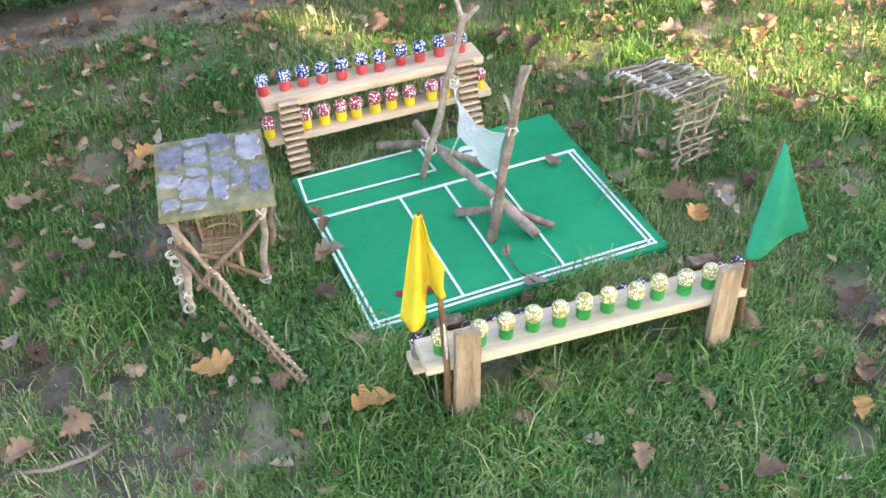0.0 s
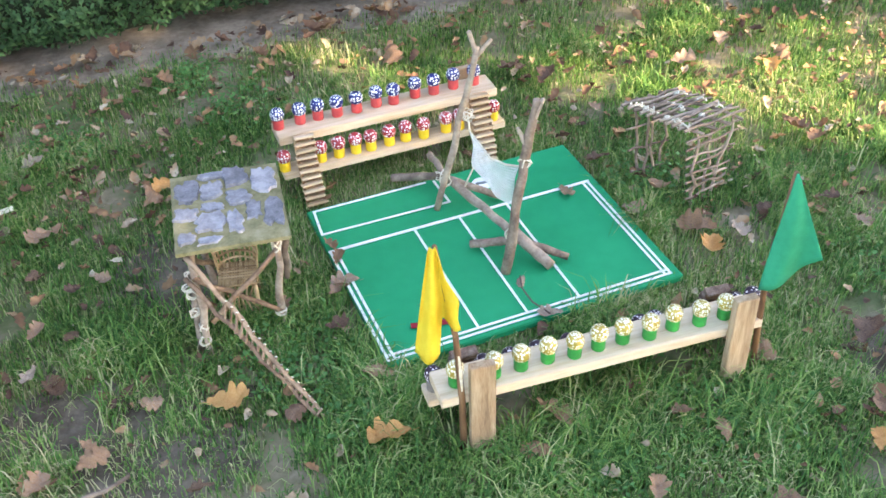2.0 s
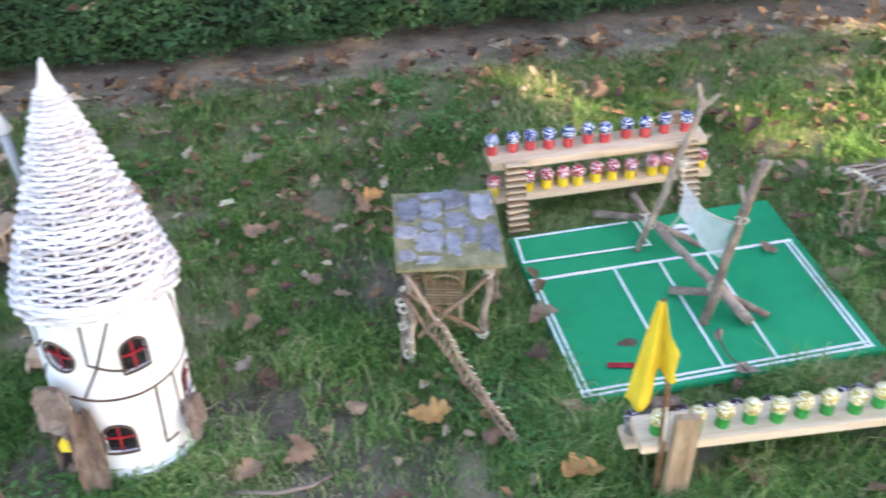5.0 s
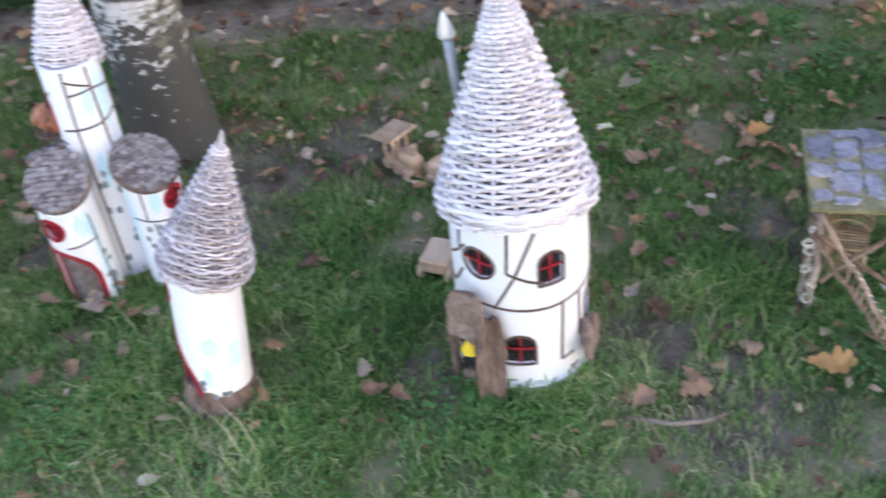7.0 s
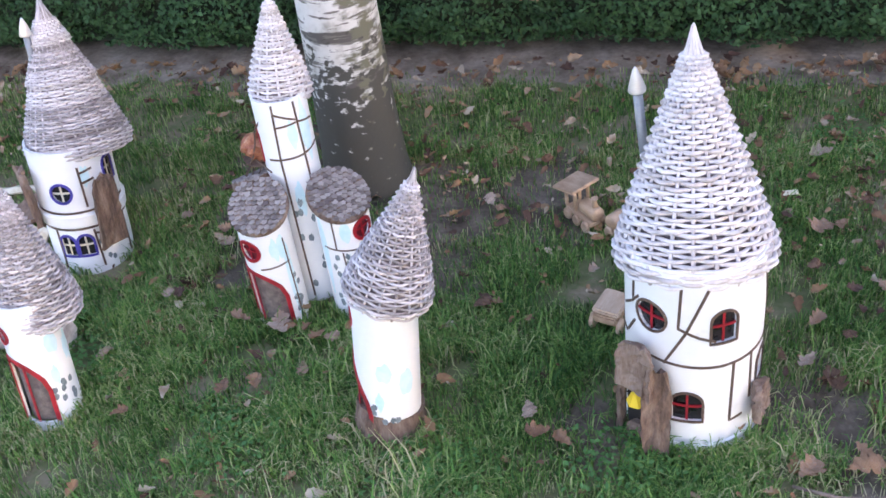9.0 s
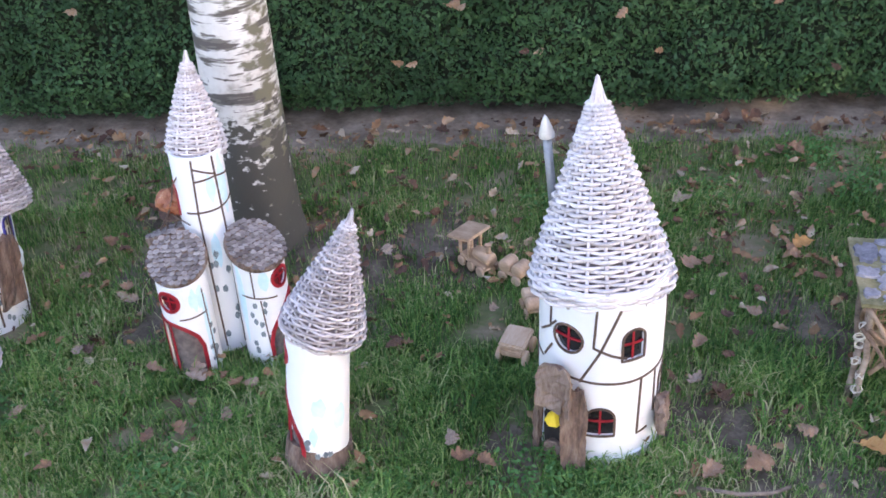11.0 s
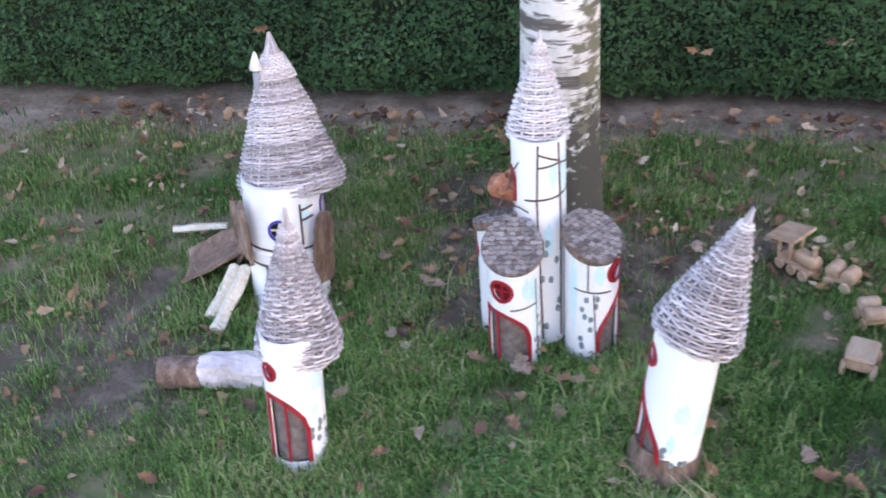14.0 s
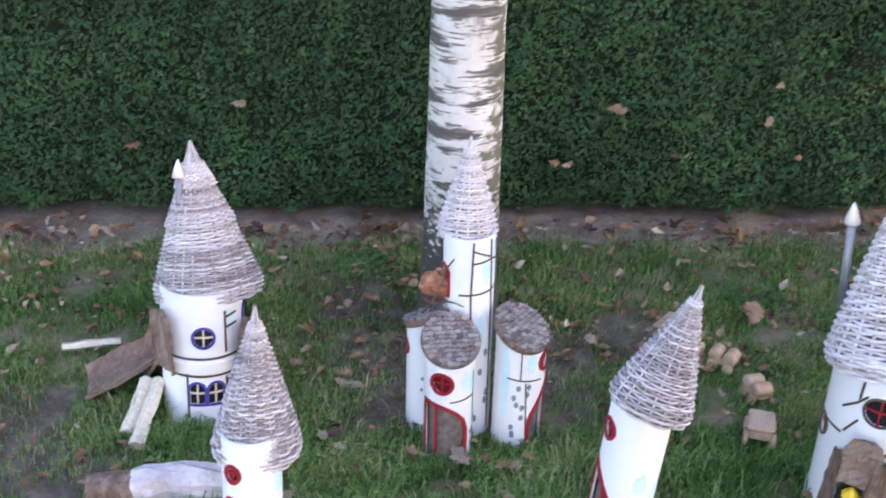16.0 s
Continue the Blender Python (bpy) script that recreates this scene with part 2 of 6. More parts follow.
M_CANOPY = mat("canopy_leaf", [(0.2, (0.03, 0.06, 0.015)), (0.8, (0.1, 0.13, 0.04))], scale=2, rough=0.6, bump=0, rnd=0.5, island=True, translucent=0.25)
M_REDBASE = mat("red_cork_paint", [(0.3, (0.48, 0.045, 0.05)), (0.7, (0.6, 0.08, 0.08))], scale=60, rough=0.5, bump=0.1, rnd=0.3)
M_YELBASE = mat("yellow_cork_paint", [(0.3, (0.78, 0.5, 0.02)), (0.7, (0.86, 0.6, 0.04))], scale=60, rough=0.5, bump=0.1, rnd=0.3)
M_GRNBASE = mat("green_cork_paint", [(0.3, (0.01, 0.23, 0.04)), (0.7, (0.02, 0.32, 0.06))], scale=60, rough=0.5, bump=0.1, rnd=0.3)
M_BLKBASE = mat("grey_cork_paint", [(0.3, (0.12, 0.1, 0.1)), (0.7, (0.22, 0.19, 0.18))], scale=60, rough=0.5, bump=0.1, rnd=0.3)
WHITE_DOT = (0.82, 0.82, 0.82)
M_BLUECAP = mat("blue_spotted_cap", [(0.3, (0.012, 0.018, 0.11)), (0.7, (0.02, 0.032, 0.19))], scale=60, rough=0.4, bump=0, spots=(165, 0.41, WHITE_DOT))
M_REDCAP = mat("red_spotted_cap", [(0.3, (0.3, 0.02, 0.03)), (0.7, (0.42, 0.035, 0.045))], scale=60, rough=0.4, bump=0, spots=(165, 0.38, WHITE_DOT))
M_YELCAP = mat("yellow_spotted_cap", [(0.3, (0.33, 0.22, 0.035)), (0.7, (0.5, 0.36, 0.07))], scale=60, rough=0.4, bump=0, spots=(215, 0.45, (0.86, 0.83, 0.66)))
M_BLKCAP = mat("black_spotted_cap", [(0.3, (0.03, 0.012, 0.025)), (0.7, (0.06, 0.03, 0.05))], scale=60, rough=0.4, bump=0, spots=(165, 0.34, (0.8, 0.72, 0.76)))


def birch_material():
    m = mat("birch_bark", [(0.2, (0.3, 0.28, 0.25)), (0.4, (0.6, 0.58, 0.55)), (0.75, (0.74, 0.73, 0.71))], scale=9, rough=0.75, bump=0.6, bscale=35, bumpdist=0.004)
    nt = m.node_tree
    N, Lk = nt.nodes, nt.links.new
    bsdf = N["Principled BSDF"]
    base = bsdf.inputs["Base Color"].links[0].from_socket
    tc = N.new("ShaderNodeTexCoord")

    def layer(socket, stretch, scale, lo, hi, col, lift=None):
        mp = N.new("ShaderNodeMapping")
        mp.inputs["Scale"].default_value = stretch
        Lk(tc.outputs["Object"], mp.inputs["Vector"])
        nz = N.new("ShaderNodeTexNoise")
        nz.inputs["Scale"].default_value = scale
        nz.inputs["Detail"].default_value = 5
        Lk(mp.outputs[0], nz.inputs["Vector"])
        src = nz.outputs["Fac"]
        if lift:
            sep = N.new("ShaderNodeSeparateXYZ")
            Lk(tc.outputs["Object"], sep.inputs[0])
            rg = N.new("ShaderNodeMapRange")
            rg.inputs["From Min"].default_value, rg.inputs["From Max"].default_value = lift[1], lift[2]
            rg.inputs["To Min"].default_value, rg.inputs["To Max"].default_value = lift[3], -0.3
            Lk(sep.outputs[lift[0]], rg.inputs["Value"])
            ad = N.new("ShaderNodeMath")
            ad.operation = "ADD"
            Lk(src, ad.inputs[0])
            Lk(rg.outputs[0], ad.inputs[1])
            src = ad.outputs[0]
        rp = N.new("ShaderNodeMapRange")
        rp.inputs["From Min"].default_value, rp.inputs["From Max"].default_value = lo, hi
        Lk(src, rp.inputs["Value"])
        mx = N.new("ShaderNodeMix")
        mx.data_type = "RGBA"
        Lk(rp.outputs[0], mx.inputs["Factor"])
        Lk(socket, mx.inputs["A"])
        mx.inputs["B"].default_value = (*col, 1)
        return mx.outputs["Result"]

    s = layer(base, (0.7, 0.7, 4.6), 6.0, 0.535, 0.575, (0.1, 0.09, 0.08))
    s = layer(s, (1.0, 1.0, 7.0), 16.0, 0.555, 0.6, (0.16, 0.145, 0.13))
    # moss on the +x flank, with that side's shade put into the colour
    s = layer(s, (1.0, 1.0, 1.6), 26.0, 0.52, 0.68, (0.15, 0.14, 0.095), lift=(0, 0.105, 0.012, 0.2))
    s = layer(s, (1.2, 1.2, 1.6), 34.0, 0.5, 0.56, (0.07, 0.066, 0.055), lift=(2, 0.2, 0.6, 0.2))
    Lk(s, bsdf.inputs["Base Color"])
    return m


M_BIRCH = birch_material()


# ---- building helpers ----
def finish(me, material, smooth=True):
    me.materials.append(material)
    if smooth:
        me.polygons.foreach_set("use_smooth", [True] * len(me.polygons))
    return me


def part(name, bm, material, parent, label="", smooth=False, m=None):
    """One bmesh as one mesh object under a thing or a part."""
    me = bpy.data.meshes.new(name)
    bmesh.ops.recalc_face_normals(bm, faces=bm.faces)
    bm.to_mesh(me)
    bm.free()
    finish(me, material, smooth)
    ob = new(name, me)
    ob.parent = parent
    if m is not None:
        ob.matrix_basis = m
    return tagged(ob, label) if label else ob


def piece(name, me, parent, m):
    """One more object on a shared mesh."""
    ob = new(name, me)
    ob.parent, ob.matrix_basis = parent, m
    return ob


def thing(name, m, label, category, group="", kind=""):
    ob = new(name)
    ob.empty_display_size = 0.02
    ob.matrix_basis = m
    return tagged(ob, label, category, group, kind)


def mesh_of(name, bm, material, smooth=False):
    me = bpy.data.meshes.new(name)
    bmesh.ops.recalc_face_normals(bm, faces=bm.faces)
    bm.to_mesh(me)
    bm.free()
    return finish(me, material, smooth)


def tube(bm, pts, radii, sides=8, wobble=0.0, closed=False):
    """A swept tube through pts."""
    pts = [Vector(p) for p in pts]
    if not hasattr(radii, "__len__"):
        radii = [radii] * len(pts)
    rings = []
    ref = None
    n = len(pts)
    for i, p in enumerate(pts):
        a = pts[(i - 1) % n] if (closed or i > 0) else p
        b = pts[(i + 1) % n] if (closed or i < n - 1) else p
        d = (b - a).normalized()
        if ref is None:
            ref = d.orthogonal().normalized()
        ref = (ref - d * ref.dot(d)).normalized()
        side = d.cross(ref)
        ring = []
        for k in range(sides):
            t = 2 * math.pi * k / sides
            r = radii[i] * (1 + (random.uniform(-wobble, wobble) if wobble else 0))
            ring.append(bm.verts.new(p + ref * (r * math.cos(t)) + side * (r * math.sin(t))))
        rings.append(ring)
    m = n if closed else n - 1
    for i in range(m):
        r0, r1 = rings[i], rings[(i + 1) % n]
        for k in range(sides):
            bm.faces.new((r0[k], r0[(k + 1) % sides], r1[(k + 1) % sides], r1[k]))
    if not closed:
        bm.faces.new(rings[0][::-1])
        bm.faces.new(rings[-1])
    return bm


def stick(a, b, r0, r1=None, sides=8, bend=0.04, n=6, wobble=0.12, seed=0):
    """A slightly crooked stick from a to b."""
    rnd = random.Random(seed)
    a, b = Vector(a), Vector(b)
    r1 = r0 * 0.8 if r1 is None else r1
    d = b - a
    pts, rad = [], []
    for i in range(n + 1):
        f = i / n
        off = Vector((rnd.uniform(-1, 1), rnd.uniform(-1, 1), rnd.uniform(-1, 1))) * d.length * bend * (0 if i in (0, n) else 0.5)
        pts.append(a + d * f + off)
        rad.append((r0 + (r1 - r0) * f) * rnd.uniform(1 - wobble, 1 + wobble))
    return tube(bmesh.new(), pts, rad, sides)


def board(lx, ly, lz, bev=0.001, m=None):
    """A board with eased edges, centred, resting on z = 0."""
    bm = bmesh.new()
    bmesh.ops.create_cube(bm, size=1)
    bmesh.ops.scale(bm, vec=(lx, ly, lz), verts=bm.verts)
    bmesh.ops.translate(bm, vec=(0, 0, lz / 2), verts=bm.verts)
    if bev:
        bmesh.ops.bevel(bm, geom=bm.edges[:], offset=bev, segments=2, affect="EDGES")
    if m is not None:
        bm.transform(m)
    return bm


def lathe(profile, seg=24, m=None):
    """A turned solid from (radius, z) pairs, bottom to top."""
    bm = bmesh.new()
    rings = []
    for r, z in profile:
        if r < 1e-6:
            rings.append([bm.verts.new((0, 0, z))])
        else:
            rings.append([bm.verts.new((r * math.cos(2 * math.pi * k / seg), r * math.sin(2 * math.pi * k / seg), z)) for k in range(seg)])
    for a, b in zip(rings, rings[1:]):
        for k in range(seg):
            q = (k + 1) % seg
            if len(a) == 1:
                bm.faces.new((a[0], b[q], b[k]))
            elif len(b) == 1:
                bm.faces.new((a[k], a[q], b[0]))
            else:
                bm.faces.new((a[k], a[q], b[q], b[k]))
    if len(rings[0]) > 1:
        bm.faces.new(rings[0][::-1])
    if len(rings[-1]) > 1:
        bm.faces.new(rings[-1])
    if m is not None:
        bm.transform(m)
    return bm


def on_wall(R, phi, z):
    """A point on an upright cylinder; phi in radians, 0 faces -y, positive towards +x."""
    return Vector((R * math.sin(phi), -R * math.cos(phi), z))


def patch(R, phi0, s0, s1, lo, hi, thick=0.002, n=14):
    """A curved plate on a cylinder: arc lengths s0..s1 about phi0 (radians), between lo(s) and hi(s)."""
    bm = bmesh.new()
    cols = []
    for i in range(n + 1):
        s = s0 + (s1 - s0) * i / n
        a, b = lo(s), max(hi(s), lo(s) + 1e-4)
        f = phi0 + s / R
        cols.append([bm.verts.new(on_wall(R + o, f, z)) for o, z in ((thick, a), (thick, b), (0, b), (0, a))])
    for c, d in zip(cols, cols[1:]):
        for k in range(4):
            bm.faces.new((c[k], d[k], d[(k + 1) % 4], c[(k + 1) % 4]))
    bm.faces.new(cols[0])
    bm.faces.new(cols[-1][::-1])
    return bm


def ribbon(R, phi0, pts, width=0.005, thick=0.002, closed=False):
    """A flat band on a cylinder along (arc length, z) points."""
    dense = []
    src = pts + [pts[0]] if closed else pts
    for (s0, z0), (s1, z1) in zip(src, src[1:]):
        k = max(1, int(math.hypot(s1 - s0, z1 - z0) / 0.01))
        dense += [(s0 + (s1 - s0) * i / k, z0 + (z1 - z0) * i / k) for i in range(k)]
    if not closed:
        dense.append(pts[-1])
    bm = bmesh.new()
    rows = []
    n = len(dense)
    for i, (s, z) in enumerate(dense):
        a = dense[(i - 1) % n] if (closed or i) else dense[i]
        b = dense[(i + 1) % n] if (closed or i < n - 1) else dense[i]
        dx, dz = b[0] - a[0], b[1] - a[1]
        l = math.hypot(dx, dz) or 1
        nx, nz = -dz / l * width / 2, dx / l * width / 2
        row = []
        for sg, o in ((-1, 0), (-1, thick), (1, thick), (1, 0)):
            row.append(bm.verts.new(on_wall(R + o, phi0 + (s + sg * nx) / R, z + sg * nz)))
        rows.append(row)
    for i in range(n if closed else n - 1):
        c, d = rows[i], rows[(i + 1) % n]
        for k in range(4):
            bm.faces.new((c[k], d[k], d[(k + 1) % 4], c[(k + 1) % 4]))
    if not closed:
        bm.faces.new(rows[0])
        bm.faces.new(rows[-1][::-1])
    return bm


def round_opening(phi, z, r):
    return dict(phi=phi, s0=-r, s1=r, lo=lambda s: z - math.sqrt(max(r * r - s * s, 0)), hi=lambda s: z + math.sqrt(max(r * r - s * s, 0)),
                outline=[(r * math.cos(t * math.pi / 12), z + r * math.sin(t * math.pi / 12)) for t in range(24)], z=z, r=r)


def arch_opening(phi, z0, w, h):
    """An arched opening of width w and height h that starts at z0."""
    r = w / 2
    k = h - r
    return dict(phi=phi, s0=-r, s1=r, lo=lambda s: z0, hi=lambda s: z0 + k + math.sqrt(max(r * r - s * s, 0)),
                outline=[(-r, z0), (-r, z0 + k)] + [(-r * math.cos(t * math.pi / 10), z0 + k + r * math.sin(t * math.pi / 10)) for t in range(1, 10)] + [(r, z0 + k), (r, z0)], z=z0 + h / 2, r=r)


def swoop_opening(phi, z0, w, h, high=-1, drop=0.42, bend=2.2):
    """A door whose top edge swoops from a high side down to a low side."""
    def top(s):
        f = min(max((s * -high + w / 2) / w, 0), 1)
        return z0 + h * (1 - drop * f ** bend if f < 0.97 else 1 - drop - 0.1)
    pts = [(-w / 2, z0)] + [(-w / 2 + w * i / 12, top(-w / 2 + w * i / 12)) for i in range(13)] + [(w / 2, z0)]
    return dict(phi=phi, s0=-w / 2, s1=w / 2, lo=lambda s: z0, hi=top, outline=pts, z=z0 + h / 2, r=w / 2)


def shell(R, H, openings, thick=0.006, seg=190, rows=None, z0=0.0):
    """A round wall with thickness, cut through at its openings."""
    rows = rows or max(8, int(H / 0.0027))
    bm = bmesh.new()
    grid = [[[bm.verts.new(on_wall(r, 2 * math.pi * k / seg, z0 + (H - z0) * j / rows)) for k in range(seg)] for j in range(rows + 1)] for r in (R, R - thick)]

    def cut(k, j):
        f = 2 * math.pi * (k + 0.5) / seg
        z = z0 + (H - z0) * (j + 0.5) / rows
        for o in openings:
            s = ((f - o["phi"] + math.pi) % (2 * math.pi) - math.pi) * R
            if o["s0"] < s < o["s1"] and o["lo"](s) < z < o["hi"](s):
                return True
        return False

    gone = {(k, j) for k in range(seg) for j in range(rows) if cut(k, j)}
    for k in range(seg):
        q = (k + 1) % seg
        for j in range(rows):
            if (k, j) in gone:
                continue
            o, i = grid
            bm.faces.new((o[j][k], o[j][q], o[j + 1][q], o[j + 1][k]))
            bm.faces.new((i[j][k], i[j + 1][k], i[j + 1][q], i[j][q]))
            for dk, dj, e0, e1 in ((1, 0, (j, q), (j + 1, q)), (-1, 0, (j, k), (j + 1, k))):
                if ((k + dk) % seg, j) in gone:
                    bm.faces.new((o[e0[0]][e0[1]], o[e1[0]][e1[1]], i[e1[0]][e1[1]], i[e0[0]][e0[1]]))
            if (k, j + 1) in gone or j == rows - 1:
                bm.faces.new((o[j + 1][k], o[j + 1][q], i[j + 1][q], i[j + 1][k]))
            if (k, j - 1) in gone or j == 0:
                bm.faces.new((o[j][k], o[j][q], i[j][q], i[j][k]))
    return bm


# ---- the ground, the hedge and the trees ----
HEDGE_A = radians(25.2)
HU = Vector((math.cos(HEDGE_A), math.sin(HEDGE_A), 0))
HN = Vector((math.sin(HEDGE_A), -math.cos(HEDGE_A), 0))      # out of the hedge, towards the lawn
HO = Vector((-1.87, 2.46, 0))


def from_arrays(name, verts, quads=None, tris=None):
    """A mesh from numpy arrays, quick for very many small pieces."""
    me = bpy.data.meshes.new(name)
    nq = 0 if quads is None else len(quads)
    nt = 0 if tris is None else len(tris)
    loops = np.concatenate([a.ravel() for a in (quads, tris) if a is not None]).astype(np.int32)
    starts = np.concatenate([np.arange(nq) * 4, nq * 4 + np.arange(nt) * 3]).astype(np.int32)
    me.vertices.add(len(verts))
    me.vertices.foreach_set("co", np.ascontiguousarray(verts, dtype=np.float32).ravel())
    me.loops.add(len(loops))
    me.loops.foreach_set("vertex_index", loops)
    me.polygons.add(nq + nt)
    me.polygons.foreach_set("loop_start", starts)
    me.update(calc_edges=True)
    return me


def wave(x, y, s, seed=0.0):
    """A cheap smooth field between about -1 and 1."""
    return (np.sin(s * (1.0 * x + 0.7 * y) + seed) + np.sin(s * (-0.6 * x + 1.3 * y) + 2.1 * seed + 1) + np.sin(s * (1.9 * x - 0.4 * y) * 0.7 + 3.3 * seed + 2)) / 3


BARE = [(-0.5, 1.47, 0.2), (-0.72, 1.55, 0.16), (0.85, 1.72, 0.14), (-2.65, 0.75, 0.42), (-2.0, 1.5, 0.3), (-1.72, 1.7, 0.34), (-1.58, 1.86, 0.26), (-2.25, 1.75, 0.2), (-1.05, 1.28, 0.1), (-2.9, 0.5, 0.4), (-0.62, 1.95, 0.16)]


def bareness(x, y):
    """0 where grass is full, 1 on bare earth."""
    d = -((x - HO.x) * HN.x + (y - HO.y) * HN.y) * -1
    strip = np.clip(1.25 - d / 0.19 + 0.35 * wave(x, y, 9.0, 1.3), 0, 1) * (d > -0.8)
    strip = np.maximum(strip, np.clip(0.5 * (1.15 - d / 0.8) + 0.25 * wave(x, y, 13.0, 3.1), 0, 0.5) * (d > -0.8))
    return np.maximum(strip, trodden(x, y))


def trodden(x, y):
    """The muddy patches worn into the lawn."""
    b = np.zeros_like(x)
    for cx, cy, r in BARE:
        b = np.maximum(b, np.clip(1.15 - np.hypot(x - cx, y - cy) / r + 0.35 * wave(x, y, 19.0, cx) + 0.25 * wave(x, y, 47.0, cy), 0, 0.93))
    return b


def make_ground():
    c = np.concatenate([-np.geomspace(60, 4.2, 8), np.linspace(-4, 3, 201), np.geomspace(3.2, 60, 8)])
    d = np.concatenate([-np.geomspace(60, 1.2, 8), np.linspace(-1, 5, 173), np.geomspace(5.2, 60, 8)])
    X, Y = np.meshgrid(c, d)
    Z = -0.012 + 0.006 * wave(X, Y, 6.0) + 0.004 * wave(X, Y, 19.0, 2.0)
    v = np.stack([X.ravel(), Y.ravel(), Z.ravel()], 1)
    w = len(c)
    i = (np.arange(len(d) - 1)[:, None] * w + np.arange(w - 1)[None, :]).ravel()
    me = from_arrays("ground", v, np.stack([i, i + 1, i + w + 1, i + w], 1))
    me.materials.append(M_SOIL)
    me.materials.append(M_DIRT)
    me.materials.append(M_MUD)
    mid = v[np.stack([i, i + 1, i + w + 1, i + w], 1)].mean(1)
    me.polygons.foreach_set("material_index", np.where(trodden(mid[:, 0], mid[:, 1]) > 0.4, 2, bareness(mid[:, 0], mid[:, 1]) > 0.6).astype(np.int32))
    me.polygons.foreach_set("use_smooth", [True] * len(me.polygons))
    tagged(new("ground", me), "damp lawn soil with bare earth patches under short grass", "ground", kind="structure")


def make_grass(count=560000):
    rs = np.random.RandomState(4)
    x = rs.uniform(-3.8, 2.3, count * 5)
    y = rs.uniform(0.2, 4.6, count * 5)
    near = np.interp(x, [-4, -2.6, -0.6, 0.8, 2.3], [0.2, 0.25, 1.1, 1.15, 1.5])
    d = (x - HO.x) * HN.x + (y - HO.y) * HN.y
    keep = (y > near) & (d > 0.03)
    keep &= rs.uniform(0, 1, len(x)) > bareness(x, y) * 0.97
    far = np.clip((np.hypot(x + 0.4, y - 0.3) - 2.2) / 2.0, 0, 0.7)
    keep &= rs.uniform(0, 1, len(x)) > far
    keep &= rs.uniform(0, 1, len(x)) < np.where(x < -0.35, 0.49, 0.56) + 0.5 * wave(x, y, 14.0, 0.4) + 0.35 * wave(x, y, 37.0, 2.4)
    a = radians(26.4)
    u = (x - 0.045) * math.cos(a) + (y - 2.054) * math.sin(a)
    w = -(x - 0.045) * math.sin(a) + (y - 2.054) * math.cos(a)
    keep &= ~((abs(u) < 0.318) & (abs(w) < 0.262))
    for cx, cy, r in ((-0.93, 1.44, 0.12), (-2.40, 1.185, 0.09), (-1.81, 1.36, 0.07), (-1.808, 1.253, 0.05), (-1.69, 1.365, 0.05), (-1.915, 1.34, 0.05), (-1.39, 1.12, 0.06), (-2.02, 0.78, 0.05), (-1.975, 1.73, 0.1)):
        keep &= np.hypot(x - cx, y - cy) > r
    x, y = x[keep][:count], y[keep][:count]
    # thinner, coarser grass on the rest of the lawn
    ox, oy = rs.uniform(-8, 7, 150000), rs.uniform(-6, 6, 150000)
    out = ((ox - HO.x) * HN.x + (oy - HO.y) * HN.y > 0.05) & ((oy < np.interp(ox, [-4, -2.6, -0.6, 0.8, 2.3], [0.2, 0.25, 1.1, 1.15, 1.5])) | (ox < -3.8) | (ox > 2.3))
    inner = len(x)
    x, y = np.concatenate([x, ox[out]]), np.concatenate([y, oy[out]])
    n = len(x)
    coarse = np.where(np.arange(n) < inner, 1.0, 2.2)
    ang = 2.2 * wave(x, y, 23.0, 1.7) + rs.normal(0, 2.0, n)
    tall = 0.75 + 0.4 * wave(x, y, 11.0, 2.2)
    edge = (x - HO.x) * HN.x + (y - HO.y) * HN.y
    tall *= np.clip(0.42 + 0.62 * edge, 0.45, 1.0) * np.where(x > 0.1, 1.12, 1.0)
    stray = rs.uniform(0, 1, n) < 0.07
    clump = np.clip(wave(x, y, 6.5, 4.1) + 0.7 * wave(x, y, 17.0, 0.6), 0, 1)
    for cx, cy in ((-0.93, 1.3), (-1.39, 1.05), (-1.75, 1.1), (-2.05, 0.8), (-2.4, 1.1), (0.2, 1.5), (-0.45, 1.75), (-1.25, 1.0), (-0.8, 1.38), (-1.55, 1.0), (0.45, 1.62), (-0.1, 1.6)):
        clump = np.maximum(clump, np.clip(1.1 - np.hypot(x - cx, y - cy) / 0.28, 0, 1))
    L = rs.gamma(4.0, 0.0052, n).clip(0.008, 0.07) * tall * (1 + 1.3 * clump) * coarse * np.where(stray, 1.9, 1.0)
    lean = rs.uniform(0.65, 1.75, n) + np.where(stray, 0.25, 0.0)
    wid = rs.uniform(0.0005, 0.0014, n) * (1 + 0.35 * clump) * coarse ** 1.5
    dx, dy = np.cos(ang), np.sin(ang)
    px, py = -dy * wid, dx * wid
    z0 = np.full(n, -0.014)
    h1 = L * 0.55 * np.cos(lean * 0.55)
    r1 = L * 0.55 * np.sin(lean * 0.55)
    h2 = (h1 + L * 0.45 * np.cos(lean * 1.35)).clip(0.003)
    r2 = r1 + L * 0.45 * np.sin(lean * 1.35)
    v = np.empty((n, 5, 3), np.float32)
    v[:, 0] = np.stack([x - px, y - py, z0], 1)
    v[:, 1] = np.stack([x + px, y + py, z0], 1)
    v[:, 2] = np.stack([x + dx * r1 + px * 0.8, y + dy * r1 + py * 0.8, h1], 1)
    v[:, 3] = np.stack([x + dx * r1 - px * 0.8, y + dy * r1 - py * 0.8, h1], 1)
    v[:, 4] = np.stack([x + dx * r2, y + dy * r2, h2], 1)
    b = np.arange(n)[:, None] * 5
    me = from_arrays("grass", v.reshape(-1, 3), b + np.array([[0, 1, 2, 3]]), b + np.array([[3, 2, 4]]))
